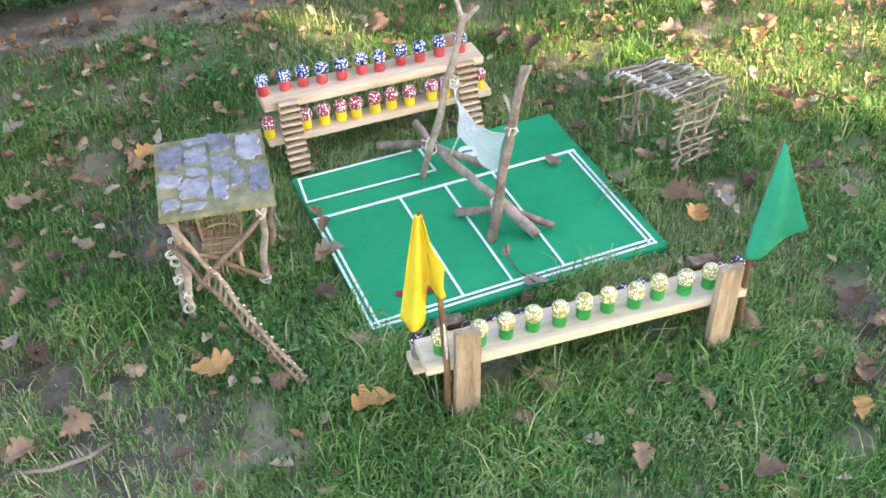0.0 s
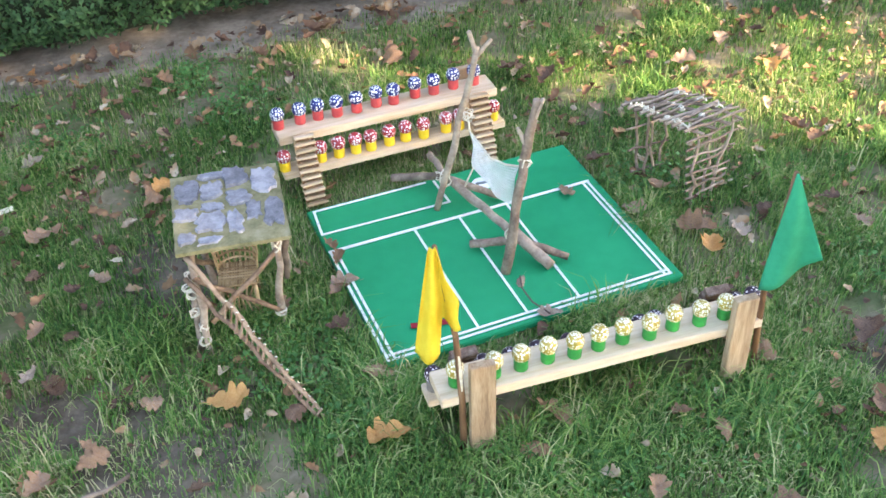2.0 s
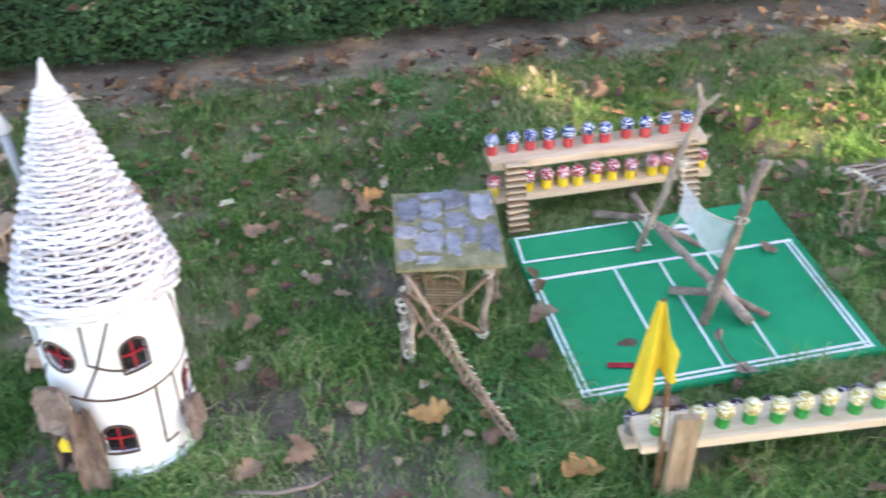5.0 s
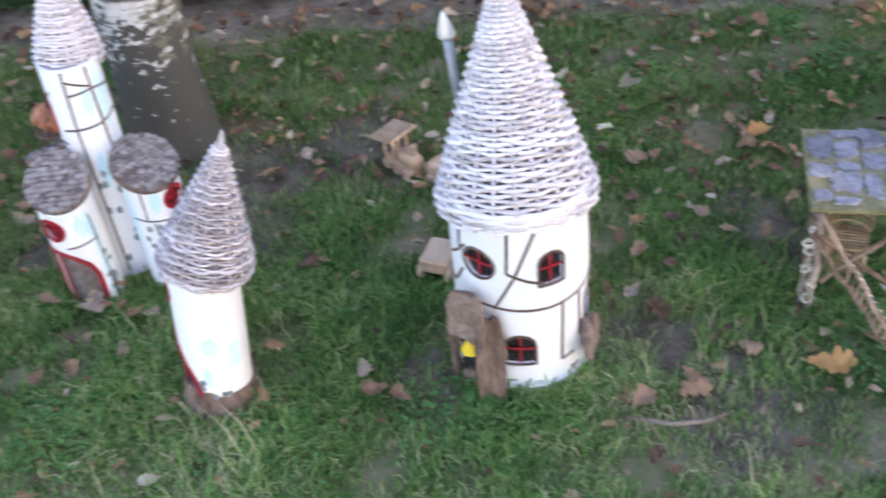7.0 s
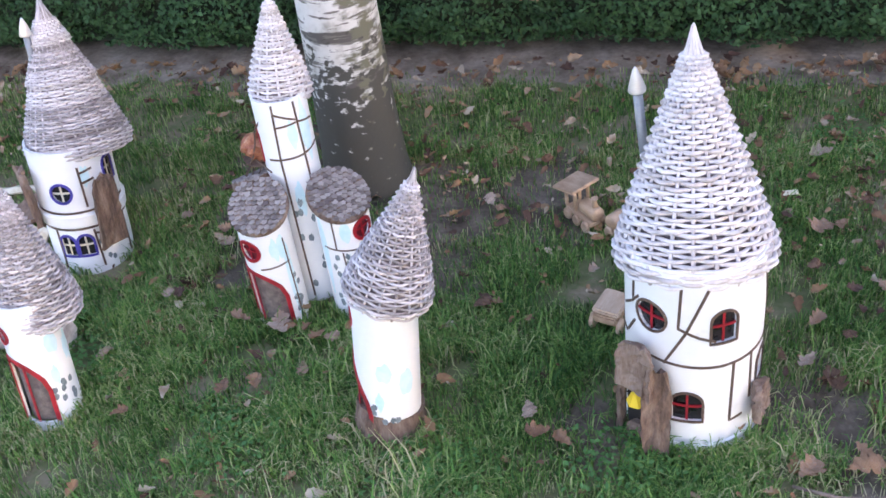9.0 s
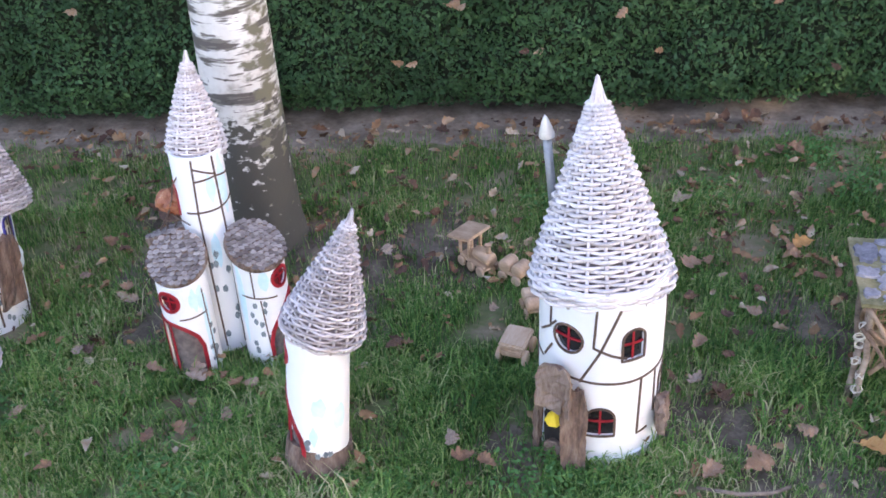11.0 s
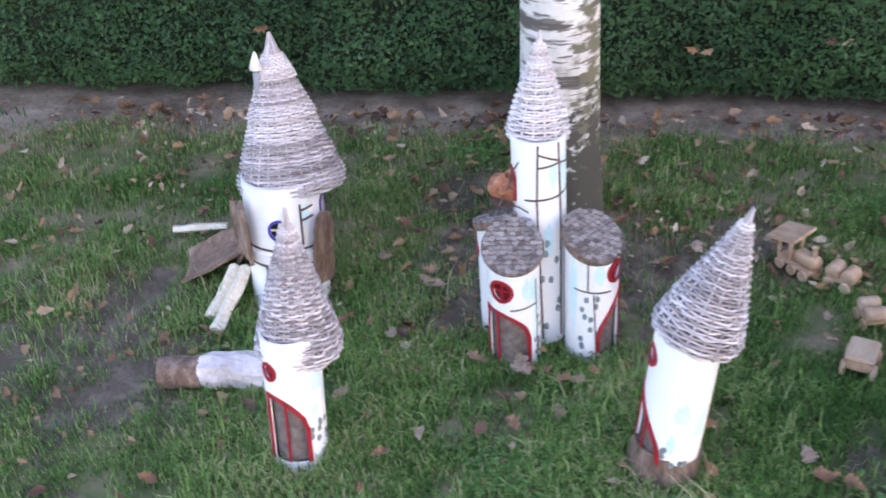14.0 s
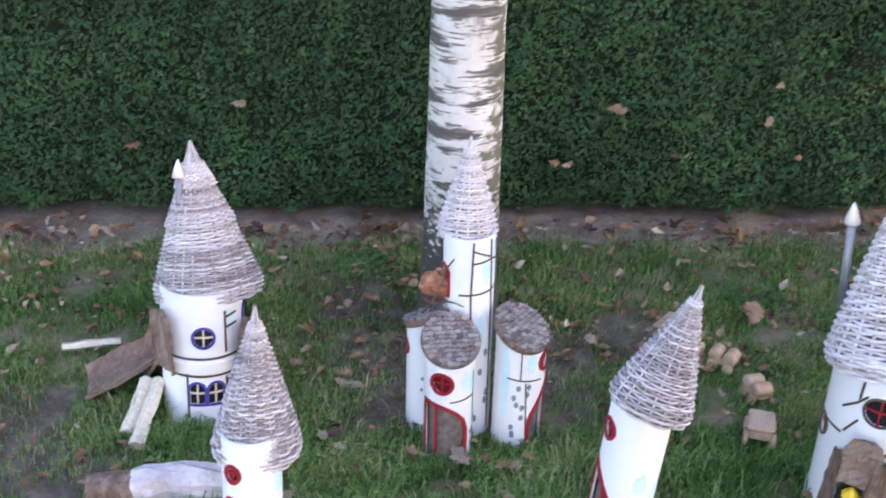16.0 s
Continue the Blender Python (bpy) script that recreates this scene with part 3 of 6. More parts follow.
    me.materials.append(M_GRASS)
    tagged(new("grass", me), "short green lawn grass with yellowed blades", "grass", kind="stuff")


def leaf_cloud(name, centres, normals, size, material, rs, flat=0.7):
    """Many small folded leaves about given places."""
    n = len(centres)
    d = rs.normal(0, 1, (n, 3)) + normals * 0.2
    nn = normals * flat + rs.normal(0, 0.6, (n, 3))
    d -= nn * (np.sum(d * nn, 1) / np.sum(nn * nn, 1))[:, None]
    d /= np.linalg.norm(d, axis=1)[:, None]
    s = np.cross(nn, d)
    s /= np.linalg.norm(s, axis=1)[:, None]
    L = (size * rs.uniform(0.6, 1.3, n))[:, None]
    nn /= np.linalg.norm(nn, axis=1)[:, None]
    v = np.empty((n, 4, 3), np.float32)
    v[:, 0] = centres - d * L * 0.5
    v[:, 1] = centres + s * L * 0.27 + nn * L * 0.08
    v[:, 2] = centres + d * L * 0.5
    v[:, 3] = centres - s * L * 0.27 + nn * L * 0.08
    b = np.arange(n)[:, None] * 4
    me = from_arrays(name, v.reshape(-1, 3), None, np.concatenate([b + np.array([[0, 1, 2]]), b + np.array([[0, 2, 3]])]))
    me.materials.append(material)
    return me


def make_hedge():
    rs = np.random.RandomState(8)
    root = thing("hedge", pose(HO.x, HO.y, 0, 0, 0, 25.2), "dense clipped dark green evergreen hedge along bare soil", "hedge")
    # core, in the hedge's own frame: x along, y into the hedge
    xs, zs = np.linspace(-3.2, 4.6, 118), np.linspace(0.0, 1.75, 30)
    X, Z = np.meshgrid(xs, zs)
    Y = 0.05 + 0.03 * wave(X, Z, 7.0) + 0.02 * wave(X, Z, 17.0, 1.0) + 0.10 * np.clip(1 - Z / 0.16, 0, 1)
    front = np.stack([X.ravel(), Y.ravel(), Z.ravel()], 1)
    back = front.copy()
    back[:, 1] = 0.85
    w = len(xs)
    i = (np.arange(len(zs) - 1)[:, None] * w + np.arange(w - 1)[None, :]).ravel()
    q = np.stack([i, i + 1, i + w + 1, i + w], 1)
    m = len(front)
    top = (len(zs) - 1) * w + np.arange(w - 1)
    caps = np.stack([top, top + 1, top + 1 + m, top + m], 1)
    side = np.arange(len(zs) - 1) * w
    ends = np.concatenate([np.stack([s, s + w, s + w + m, s + m], 1) for s in (side, side + w - 1)])
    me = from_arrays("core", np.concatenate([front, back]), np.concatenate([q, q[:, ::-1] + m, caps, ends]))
    # near-black core: the shade between the leaves is put into its colour
    me.materials.append(M_HEDGE_SHADE)
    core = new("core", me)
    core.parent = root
    n = 215000
    x, z = rs.uniform(-3.2, 4.6, n), rs.uniform(0.03, 1.77, n)
    z[: n // 4] = rs.uniform(0.03, 1.0, n // 4)
    y = 0.035 + 0.03 * wave(x, z, 7.0) + 0.03 * wave(x, z, 17.0, 1.0) + 0.02 * wave(x, z, 41.0, 2.0) + rs.exponential(0.02, n) - 0.045 + 0.10 * np.clip(1 - z / 0.16, 0, 1) + rs.uniform(-0.02, 0.02, n)
    side = np.tile(np.array([0, -0.9, 0.35]), (n, 1))
    m = 40000
    tx, ty, tz = rs.uniform(-3.2, 4.6, m), rs.uniform(0.0, 0.88, m), 1.76 + rs.uniform(-0.02, 0.03, m)
    x, y, z = np.concatenate([x, tx]), np.concatenate([y, ty]), np.concatenate([z, tz])
    side = np.concatenate([side, np.tile(np.array([0, -0.1, 0.95]), (m, 1))])
    me = leaf_cloud("hedge_leaves", np.stack([x, y, z], 1), side, 0.0185, M_HEDGE, rs)
    ob = tagged(new("hedge_leaves", me), kind="stuff")
    ob.parent = root


def make_tree(name, base, R, H, crown, size, n, material, label, seed, trunk_mat, leaf=0.12, gap=0.0):
    rs = np.random.RandomState(seed)
    rnd = random.Random(seed)
    root = thing(name, pose(*base), label, "tree")
    pts, rad = [], []
    for i in range(40):
        f = i / 39
        z = -0.05 + (H + 0.05) * f ** 1.3
        flare = 1 + 0.16 * math.exp(-max(z, 0) / 0.1)
        pts.append((0.012 * math.sin(z * 1.7) * max(z - 1, 0), 0.02 * math.sin(z * 1.1) * max(z - 1, 0), z))
        rad.append(R * flare * (1 - 0.55 * f))
    part("trunk", tube(bmesh.new(), pts, rad, 28, 0.012), trunk_mat, root, smooth=True)
    cx, cy, cz = crown
    for k in range(7):
        t = rnd.uniform(0, 6.28)
        a = Vector((0, 0, H * rnd.uniform(0.62, 0.95)))
        b = Vector((cx + size[0] * 0.75 * math.cos(t), cy + size[1] * 0.75 * math.sin(t), cz + size[2] * rnd.uniform(-0.4, 0.5)))
        part("limb", stick(a, b, R * 0.35, R * 0.06, 7, 0.1, 8, 0.05, seed * 31 + k), trunk_mat, root, smooth=True)
    cl = rs.normal(0, 1, (90, 3))
    cl *= (rs.uniform(0.35, 1.0, 90) ** 0.5 / np.linalg.norm(cl, axis=1))[:, None]
    p = cl[rs.randint(0, 90, n)] * np.array(size) + rs.normal(0, 1, (n, 3)) * np.array(size) * 0.12
    p += np.array(crown)
    nn = rs.normal(0, 1, (n, 3))
    me = leaf_cloud("crown", p, nn, leaf, material, rs, 0.3)
    ob = tagged(new("crown", me), kind="stuff")
    ob.parent = root


make_ground()
make_hedge()
make_tree("birch_tree", (-1.977, 1.74, 0), 0.102, 5.0, (0, 0.3, 5.2), (1.3, 1.3, 1.2), 5000, M_CANOPY, "birch with peeling white bark, dark and mossy at its foot", 3, M_BIRCH, 0.06)
# unseen tall trees, added beside the lawn to block the sun and keep it in shade
SIDE = Vector((-math.sin(radians(SUN_AZ)), math.cos(radians(SUN_AZ)), 0))
AWAY = Vector((math.cos(radians(SUN_AZ)), math.sin(radians(SUN_AZ)), 0))
for k, (along, across, h) in enumerate(((7.5, -1.4, 4.0), (7.0, 0.8, 3.9), (8.2, -3.6, 4.2), (9.5, 0.95, 4.8), (8.8, -0.4, 4.4))):
    p = AWAY * along + SIDE * across
    make_tree("shade_tree", (p.x, p.y, 0), 0.16, h, (0, 0, h * 0.98), (1.5, 1.5, 2.9), 13000, M_CANOPY, "unseen leafy tree added to shade the lawn", 20 + k, M_ROUGHBARK, 0.2)


# added out of view: a thin crown that breaks the sunlight into dapples
p = AWAY * 7.2 + SIDE * 4.1
make_tree("shade_tree", (p.x, p.y, 0), 0.12, 3.6, (0, 0, 3.2), (1.4, 1.4, 2.2), 2600, M_CANOPY, "unseen thin-leaved tree added to dapple the sunlight", 31, M_ROUGHBARK, 0.16)
# added out of view: a high crown that blocks sun from the hedge
p = AWAY * 8.0 + SIDE * 4.7
make_tree("shade_tree", (p.x, p.y, 0), 0.14, 4.6, tuple(SIDE * -0.9 + Vector((0, 0, 5.15))), (1.5, 1.5, 1.15), 6800, M_CANOPY, "unseen high-crowned tree added to keep sun off the hedge", 33, M_ROUGHBARK, 0.2)


# ---- the court ----
COURT = pose(0.045, 2.054, 0, 0, 0, 26.4)


def make_court():
    root = thing("game_board", COURT, "flat green painted board with white court lines lying on grass", "board")
    part("board", board(0.632, 0.522, 0.016, 0.002), M_COURT, root)
    z = 0.0165
    laid = []

    def line(x0, y0, x1, y1, w=0.0055):
        dx, dy = x1 - x0, y1 - y0
        l = math.hypot(dx, dy)
        laid.append(l)
        part("court_line", board(l + w, w, 0.0012, 0, pose((x0 + x1) / 2, (y0 + y1) / 2, z + 0.00015 * len(laid), 0, 0, math.degrees(math.atan2(dy, dx)))), M_LINE, root)

    L, Rr, B, F = -0.312, 0.294, 0.103, -0.246
    for o in (0, 0.012):
        line(L + o, B, L + o, F)
        line(Rr - o, B, Rr - o, F)
        line(L, F + o, Rr, F + o)
    line(L, B, Rr, B, 0.008)
    for x in (-0.124, -0.02, 0.093):
        line(x, B, x, F + 0.012)
    line(-0.302, 0.250, -0.04, 0.250)
    line(-0.31, 0.165, -0.018, 0.160)
    line(-0.302, 0.250, -0.31, 0.165)
    line(-0.02, 0.245, -0.018, 0.160)
    part("red_label", board(0.075, 0.014, 0.001, 0, pose(-0.205, -0.188, z + 0.004, 0, 0, -14)), M_RED, root, "small red label strip")


make_court()


# ---- mushrooms made of corks ----
def make_cork(label, base_mat, cap_mat):
    root = thing("cork_mushroom", pose(0, 0, 0), label, "toy mushroom", "cork mushrooms on the stands")
    part("stem", lathe([(0.0118, 0), (0.0124, 0.001), (0.0124, 0.022), (0.0118, 0.025), (0, 0.0252)], 18), base_mat, root, smooth=True)
    prof = [(0.0105, 0.0235), (0.0138, 0.025), (0.0156, 0.030), (0.0158, 0.036), (0.0148, 0.041), (0.012, 0.0455), (0.007, 0.0483), (0, 0.0492)]
    part("cap", lathe(prof, 20), cap_mat, root, smooth=True)
    return root


CORKS = {
    "blue": make_cork("cork mushroom with red stem and blue white-dotted cap", M_REDBASE, M_BLUECAP),
    "red": make_cork("cork mushroom with yellow stem and red white-dotted cap", M_YELBASE, M_REDCAP),
    "green": make_cork("cork mushroom with green stem and cream-dotted yellow cap", M_GRNBASE, M_YELCAP),
    "black": make_cork("cork mushroom with grey stem and black dotted cap", M_BLKBASE, M_BLKCAP),
}
USED = {k: False for k in CORKS}


def put_cork(kind, m):
    if USED[kind]:
        copy_thing(CORKS[kind], m)
    else:
        CORKS[kind].matrix_basis = m
        USED[kind] = True


def make_stand(O, ang, toward, zt, zl, top_kind, low_kind, tops, lows, posts, stairs, length, label, post_h=0.2, tread_mat=M_PINE):
    """A stepped spectator stand: two planks, two stairs, two posts. Local x runs along it, y towards the court."""
    M = pose(O[0], O[1], 0, 0, 0, ang + (180 if toward < 0 else 0))
    sg = 1 if toward > 0 else -1
    root = thing("spectator_stand", M, label, "wooden stand", "stands beside the court")
    x0, x1 = (length if sg > 0 else (-length[1], -length[0]))
    mid, l = (x0 + x1) / 2, x1 - x0
    part("top_plank", board(l, 0.072, 0.02, 0.0015, pose(mid, 0.006, zt - 0.02)), M_PINE, root, "pale planed pine plank")
    part("low_plank", board(l + 0.012, 0.046, 0.016, 0.0015, pose(mid, 0.053, zl - 0.016)), M_PINE, root, "pale planed pine plank")
    for s in posts:
        part("post", board(0.043, 0.017, post_h, 0.0015, pose(s * sg, -0.041, 0, 0, 0, random.uniform(-4, 4))), M_PINE2, root, "sawn upright post, weathered brown")
    for s in stairs:
        s = s * sg
        run0, run1, n = 0.118, 0.056, 11
        for e in (-0.02, 0.02):
            part("stringer", tube(bmesh.new(), [(s + e, run0 + 0.004, -0.01), (s + e, run1, zt + 0.004)], 0.0032, 6), M_BROWNPOLE, root)
        for i in range(n):
            f = (i + 0.5) / n
            y = run0 + (run1 - run0) * f
            zz = 0.004 + (zt + 0.004) * f
            part("tread", board(0.046 + random.uniform(-0.003, 0.003), 0.02, 0.005, 0.0012, pose(s + random.uniform(-0.002, 0.002), y + 0.002, zz, random.uniform(8, 16), 0, random.uniform(-4, 4))), tread_mat, root)
            part("riser", board(0.043, 0.006, 0.0085, 0.001, pose(s, y - 0.001, zz - 0.0085, 0, 0, random.uniform(-3, 3))), M_BROWNPOLE, root)
    for k, s in enumerate(tops):
        put_cork(top_kind if k < len(tops) - 1 or top_kind != "green" else "black", M @ pose(s * sg, random.uniform(-0.004, 0.004), zt + 0.0004, 0, 0, random.uniform(0, 360)))
    for s in lows:
        put_cork(low_kind, M @ pose(s * sg, 0.056 + random.uniform(-0.003, 0.003), zl + 0.0004, 0, 0, random.uniform(0, 360)))


def along(O, ang, pts):
    c, s = math.cos(radians(ang)), math.sin(radians(ang))
    return [round((x - O[0]) * c + (y - O[1]) * s, 4) for x, y in pts]


BO, BA = (-0.19, 2.385), 25.5
make_stand(BO, BA, -1, 0.15, 0.078, "blue", "red",
           along(BO, BA, [(-0.42, 2.27), (-0.378, 2.299), (-0.339, 2.314), (-0.3, 2.332), (-0.258, 2.35), (-0.215, 2.371), (-0.179, 2.389), (-0.129, 2.41), (-0.09, 2.432), (-0.044, 2.451), (-0.003, 2.483)]),
           along(BO, BA, [(-0.41, 2.227), (-0.335, 2.265), (-0.297, 2.284), (-0.262, 2.302), (-0.227, 2.31), (-0.189, 2.334), (-0.152, 2.349), (-0.113, 2.365), (-0.065, 2.393), (-0.035, 2.406), (0.048, 2.433)]),
           [0.2], [-0.219, 0.197], (-0.268, 0.252), "pale pine stand with two planks and little stairs, full of mushrooms", 0.175)
FO, FA = (0.25, 1.633), 21.5
make_stand(FO, FA, 1, 0.125, 0.065, "green", "black",
           along(FO, FA, [(0.008, 1.544), (0.072, 1.564), (0.118, 1.581), (0.164, 1.599), (0.207, 1.619), (0.251, 1.633), (0.294, 1.649), (0.339, 1.667), (0.383, 1.686), (0.429, 1.705), (0.473, 1.726), (0.516, 1.761)]),
           [-0.28, -0.24, -0.19, -0.14, -0.09, -0.03, 0.03, 0.08, 0.11, 0.14, 0.175, 0.3],
           [-0.225, 0.253], [-0.222, 0.262], (-0.292, 0.305), "pale pine stand with sawn posts, mushrooms in rows on it", tread_mat=M_ROUGHBARK)


# ---- flags ----
def cloth(rows, cols, f, thick=0.0015):
    bm = bmesh.new()
    g = [[bm.verts.new(f(i / rows, j / cols)) for j in range(cols + 1)] for i in range(rows + 1)]
    for i in range(rows):
        for j in range(cols):
            bm.faces.new((g[i][j], g[i][j + 1], g[i + 1][j + 1], g[i + 1][j]))
    bmesh.ops.recalc_face_normals(bm, faces=bm.faces)
    bmesh.ops.solidify(bm, geom=bm.faces[:], thickness=thick)
    return bm


def make_flags():
    root = thing("yellow_flag", pose(0.022, 1.512, 0), "limp yellow cloth flag on a brown stick", "flag")
    part("pole", tube(bmesh.new(), [(0.002, 0.0, -0.03), (0, 0, 0.12), (-0.008, 0, 0.26), (-0.036, 0.003, 0.44)], [0.0065, 0.006, 0.005, 0.004], 8), M_BROWNPOLE, root, smooth=True)

    def drape(v, u):
        left, right = -0.007 - 0.029 * v ** 0.9, 0.005 + 0.034 * v
        cut = min(max((u - 0.52) / 0.06, 0), 1)
        long = 0.212 - 0.062 * cut * cut * (3 - 2 * cut) + 0.006 * math.sin(9 * u + 0.6) * cut
        lapel = 0.012 * max(0, 1 - abs(v - 0.62) / 0.25) * max(0, u - 0.8) / 0.2
        fold = 0.011 * math.sin(u * 10 + v * 1.5) * (0.25 + v) - 0.014 * (1 - cut) * v
        return Vector((-0.037 + left + (right - left) * u + lapel, -0.008 + fold, 0.444 - v * long))
    part("cloth", cloth(20, 34, drape), M_YELLOW, root, smooth=True)
    part("peeled_patch", tube(bmesh.new(), [(0.0005, -0.0035, 0.14), (-0.001, -0.0035, 0.175), (-0.004, -0.003, 0.22)], [0.0022, 0.0036, 0.002], 7), M_SPLIT, root, "pale wood where the bark is gone")
    root = thing("green_flag", pose(0.545, 1.722, 0), "hanging green felt flag on a brown stick", "flag")
    part("pole", tube(bmesh.new(), [(0, 0, -0.03), (-0.006, 0, 0.12), (-0.01, 0, 0.22), (0.004, 0.004, 0.435)], [0.0065, 0.006, 0.005, 0.004], 8), M_BROWNPOLE, root, smooth=True)

    def hang(v, u):
        return Vector((0.002 - 0.022 * v * (1 - u) + u * v * 0.068 + 0.004 * u, -0.006 + 0.01 * math.sin(u * 7 + v * 3) * v, 0.438 - v * (0.245 - 0.075 * u) - 0.01 * math.sin(u * 3.14) * v))
    part("cloth", cloth(18, 16, hang), M_GREENCLOTH, root, smooth=True)


make_flags()


# ---- the net on its two stick trestles ----
def knot(parent, p, r=0.009, seed=0, turns=3, name="lashing"):
    rnd = random.Random(seed)
    bm = bmesh.new()
    for k in range(turns):
        ax = Vector((rnd.uniform(-1, 1), rnd.uniform(-1, 1), rnd.uniform(-0.5, 1))).normalized()
        e = ax.orthogonal().normalized()
        g = ax.cross(e)
        rr = r * rnd.uniform(0.85, 1.15)
        tube(bm, [Vector(p) + (e * math.cos(t) + g * math.sin(t)) * rr for t in [2 * math.pi * i / 14 for i in range(14)]], 0.0016, 5, closed=True)
    part(name, bm, M_STRING, parent, "white string lashing")


def make_net():
    root = thing("net_trestle", pose(0, 0, 0.017), "forked stick trestles with a sagging white net between them", "game net")
    sticks = [((-0.068, 2.163, 0.0), (0.022, 2.178, 0.39), 0.0085, 0.0075), ((0.02, 2.178, 0.375), (0.006, 2.176, 0.425), 0.006, 0.005), ((0.02, 2.178, 0.37), (0.05, 2.182, 0.405), 0.006, 0.004),
              ((0.086, 1.957, 0.0), (0.118, 1.97, 0.27), 0.0115, 0.0112), ((0.118, 1.97, 0.265), (0.14, 1.973, 0.395), 0.0112, 0.009), ((0.12, 1.97, 0.3), (0.105, 1.975, 0.335), 0.006, 0.004), ((0.133, 1.972, 0.35), (0.15, 1.97, 0.40), 0.006, 0.004),
              ((-0.175, 2.262, 0.012), (-0.05, 2.222, 0.05), 0.0105, 0.0095), ((-0.095, 2.33, 0.03), (-0.045, 2.21, 0.05), 0.009, 0.008), ((-0.05, 2.22, 0.045), (0.098, 2.045, 0.032), 0.0115, 0.011),
              ((-0.045, 2.215, 0.045), (0.07, 2.2, 0.012), 0.0095, 0.0085), ((0.012, 2.03, 0.012), (0.1, 2.01, 0.04), 0.0105, 0.01), ((0.09, 2.035, 0.055), (0.178, 1.965, 0.012), 0.014, 0.013), ((0.1, 2.01, 0.045), (0.213, 1.995, 0.012), 0.0095, 0.009)]
    for k, (a, b, r0, r1) in enumerate(sticks):
        part("stick", stick(a, b, r0 * 0.9, r1 * 0.88, 9, 0.02, 7, 0.1, 50 + k), M_BARKSTICK, root, smooth=True)
    for k, p in enumerate(((-0.06, 2.215, 0.055), (-0.05, 2.2, 0.05), (0.1, 2.02, 0.05), (0.096, 1.985, 0.075), (0.12, 1.97, 0.262), (0.002, 2.176, 0.235))):
        knot(root, p, 0.013, 80 + k)
    A0, A1 = Vector((0.006, 2.172, 0.195)), Vector((0.014, 2.172, 0.11))
    B0, B1 = Vector((0.106, 1.975, 0.248)), Vector((0.1, 1.975, 0.155))

    def at(u, v):
        top, low = A0.lerp(B0, u), A1.lerp(B1, u)
        p = top.lerp(low, v)
        sag = math.sin(u * math.pi) * (0.024 - 0.008 * v)
        return p + Vector((0.004 * math.sin(9 * u + 5 * v), 0, -sag))
    bm = bmesh.new()
    for i in range(27):
        tube(bm, [at(i / 26, j / 8) for j in range(9)], 0.0011, 4)
    for j in range(15):
        tube(bm, [at(i / 20, j / 14) for i in range(21)], 0.0011, 4)
    part("net", bm, M_NET, root, "white knotted cord net")
    part("rope", tube(bmesh.new(), [(0.002, 2.176, 0.235), (0.004, 2.174, 0.215), A0, at(0.25, 0), at(0.5, 0), at(0.75, 0), B0, (0.12, 1.97, 0.258)], 0.0022, 6), M_STRING, root)
    part("rope", tube(bmesh.new(), [A1, (0.0, 2.18, 0.07), (-0.01, 2.2, 0.03), (0.0, 2.235, 0.004)], 0.002, 6), M_STRING, root)


make_net()
plate = thing("white_disc", pose(0.026, 2.258, 0.0172), "small round white disc lying on the green board", "disc")
part("rim", lathe([(0.0, 0), (0.02, 0), (0.0225, 0.002), (0.0215, 0.005), (0.017, 0.0045), (0.0, 0.004)], 28), M_WHITE, plate, smooth=True)
part("bar", board(0.026, 0.007, 0.0015, 0, pose(0, 0, 0.0046, 0, 0, 20)), M_BLUEGREY, plate, "dark stripe")


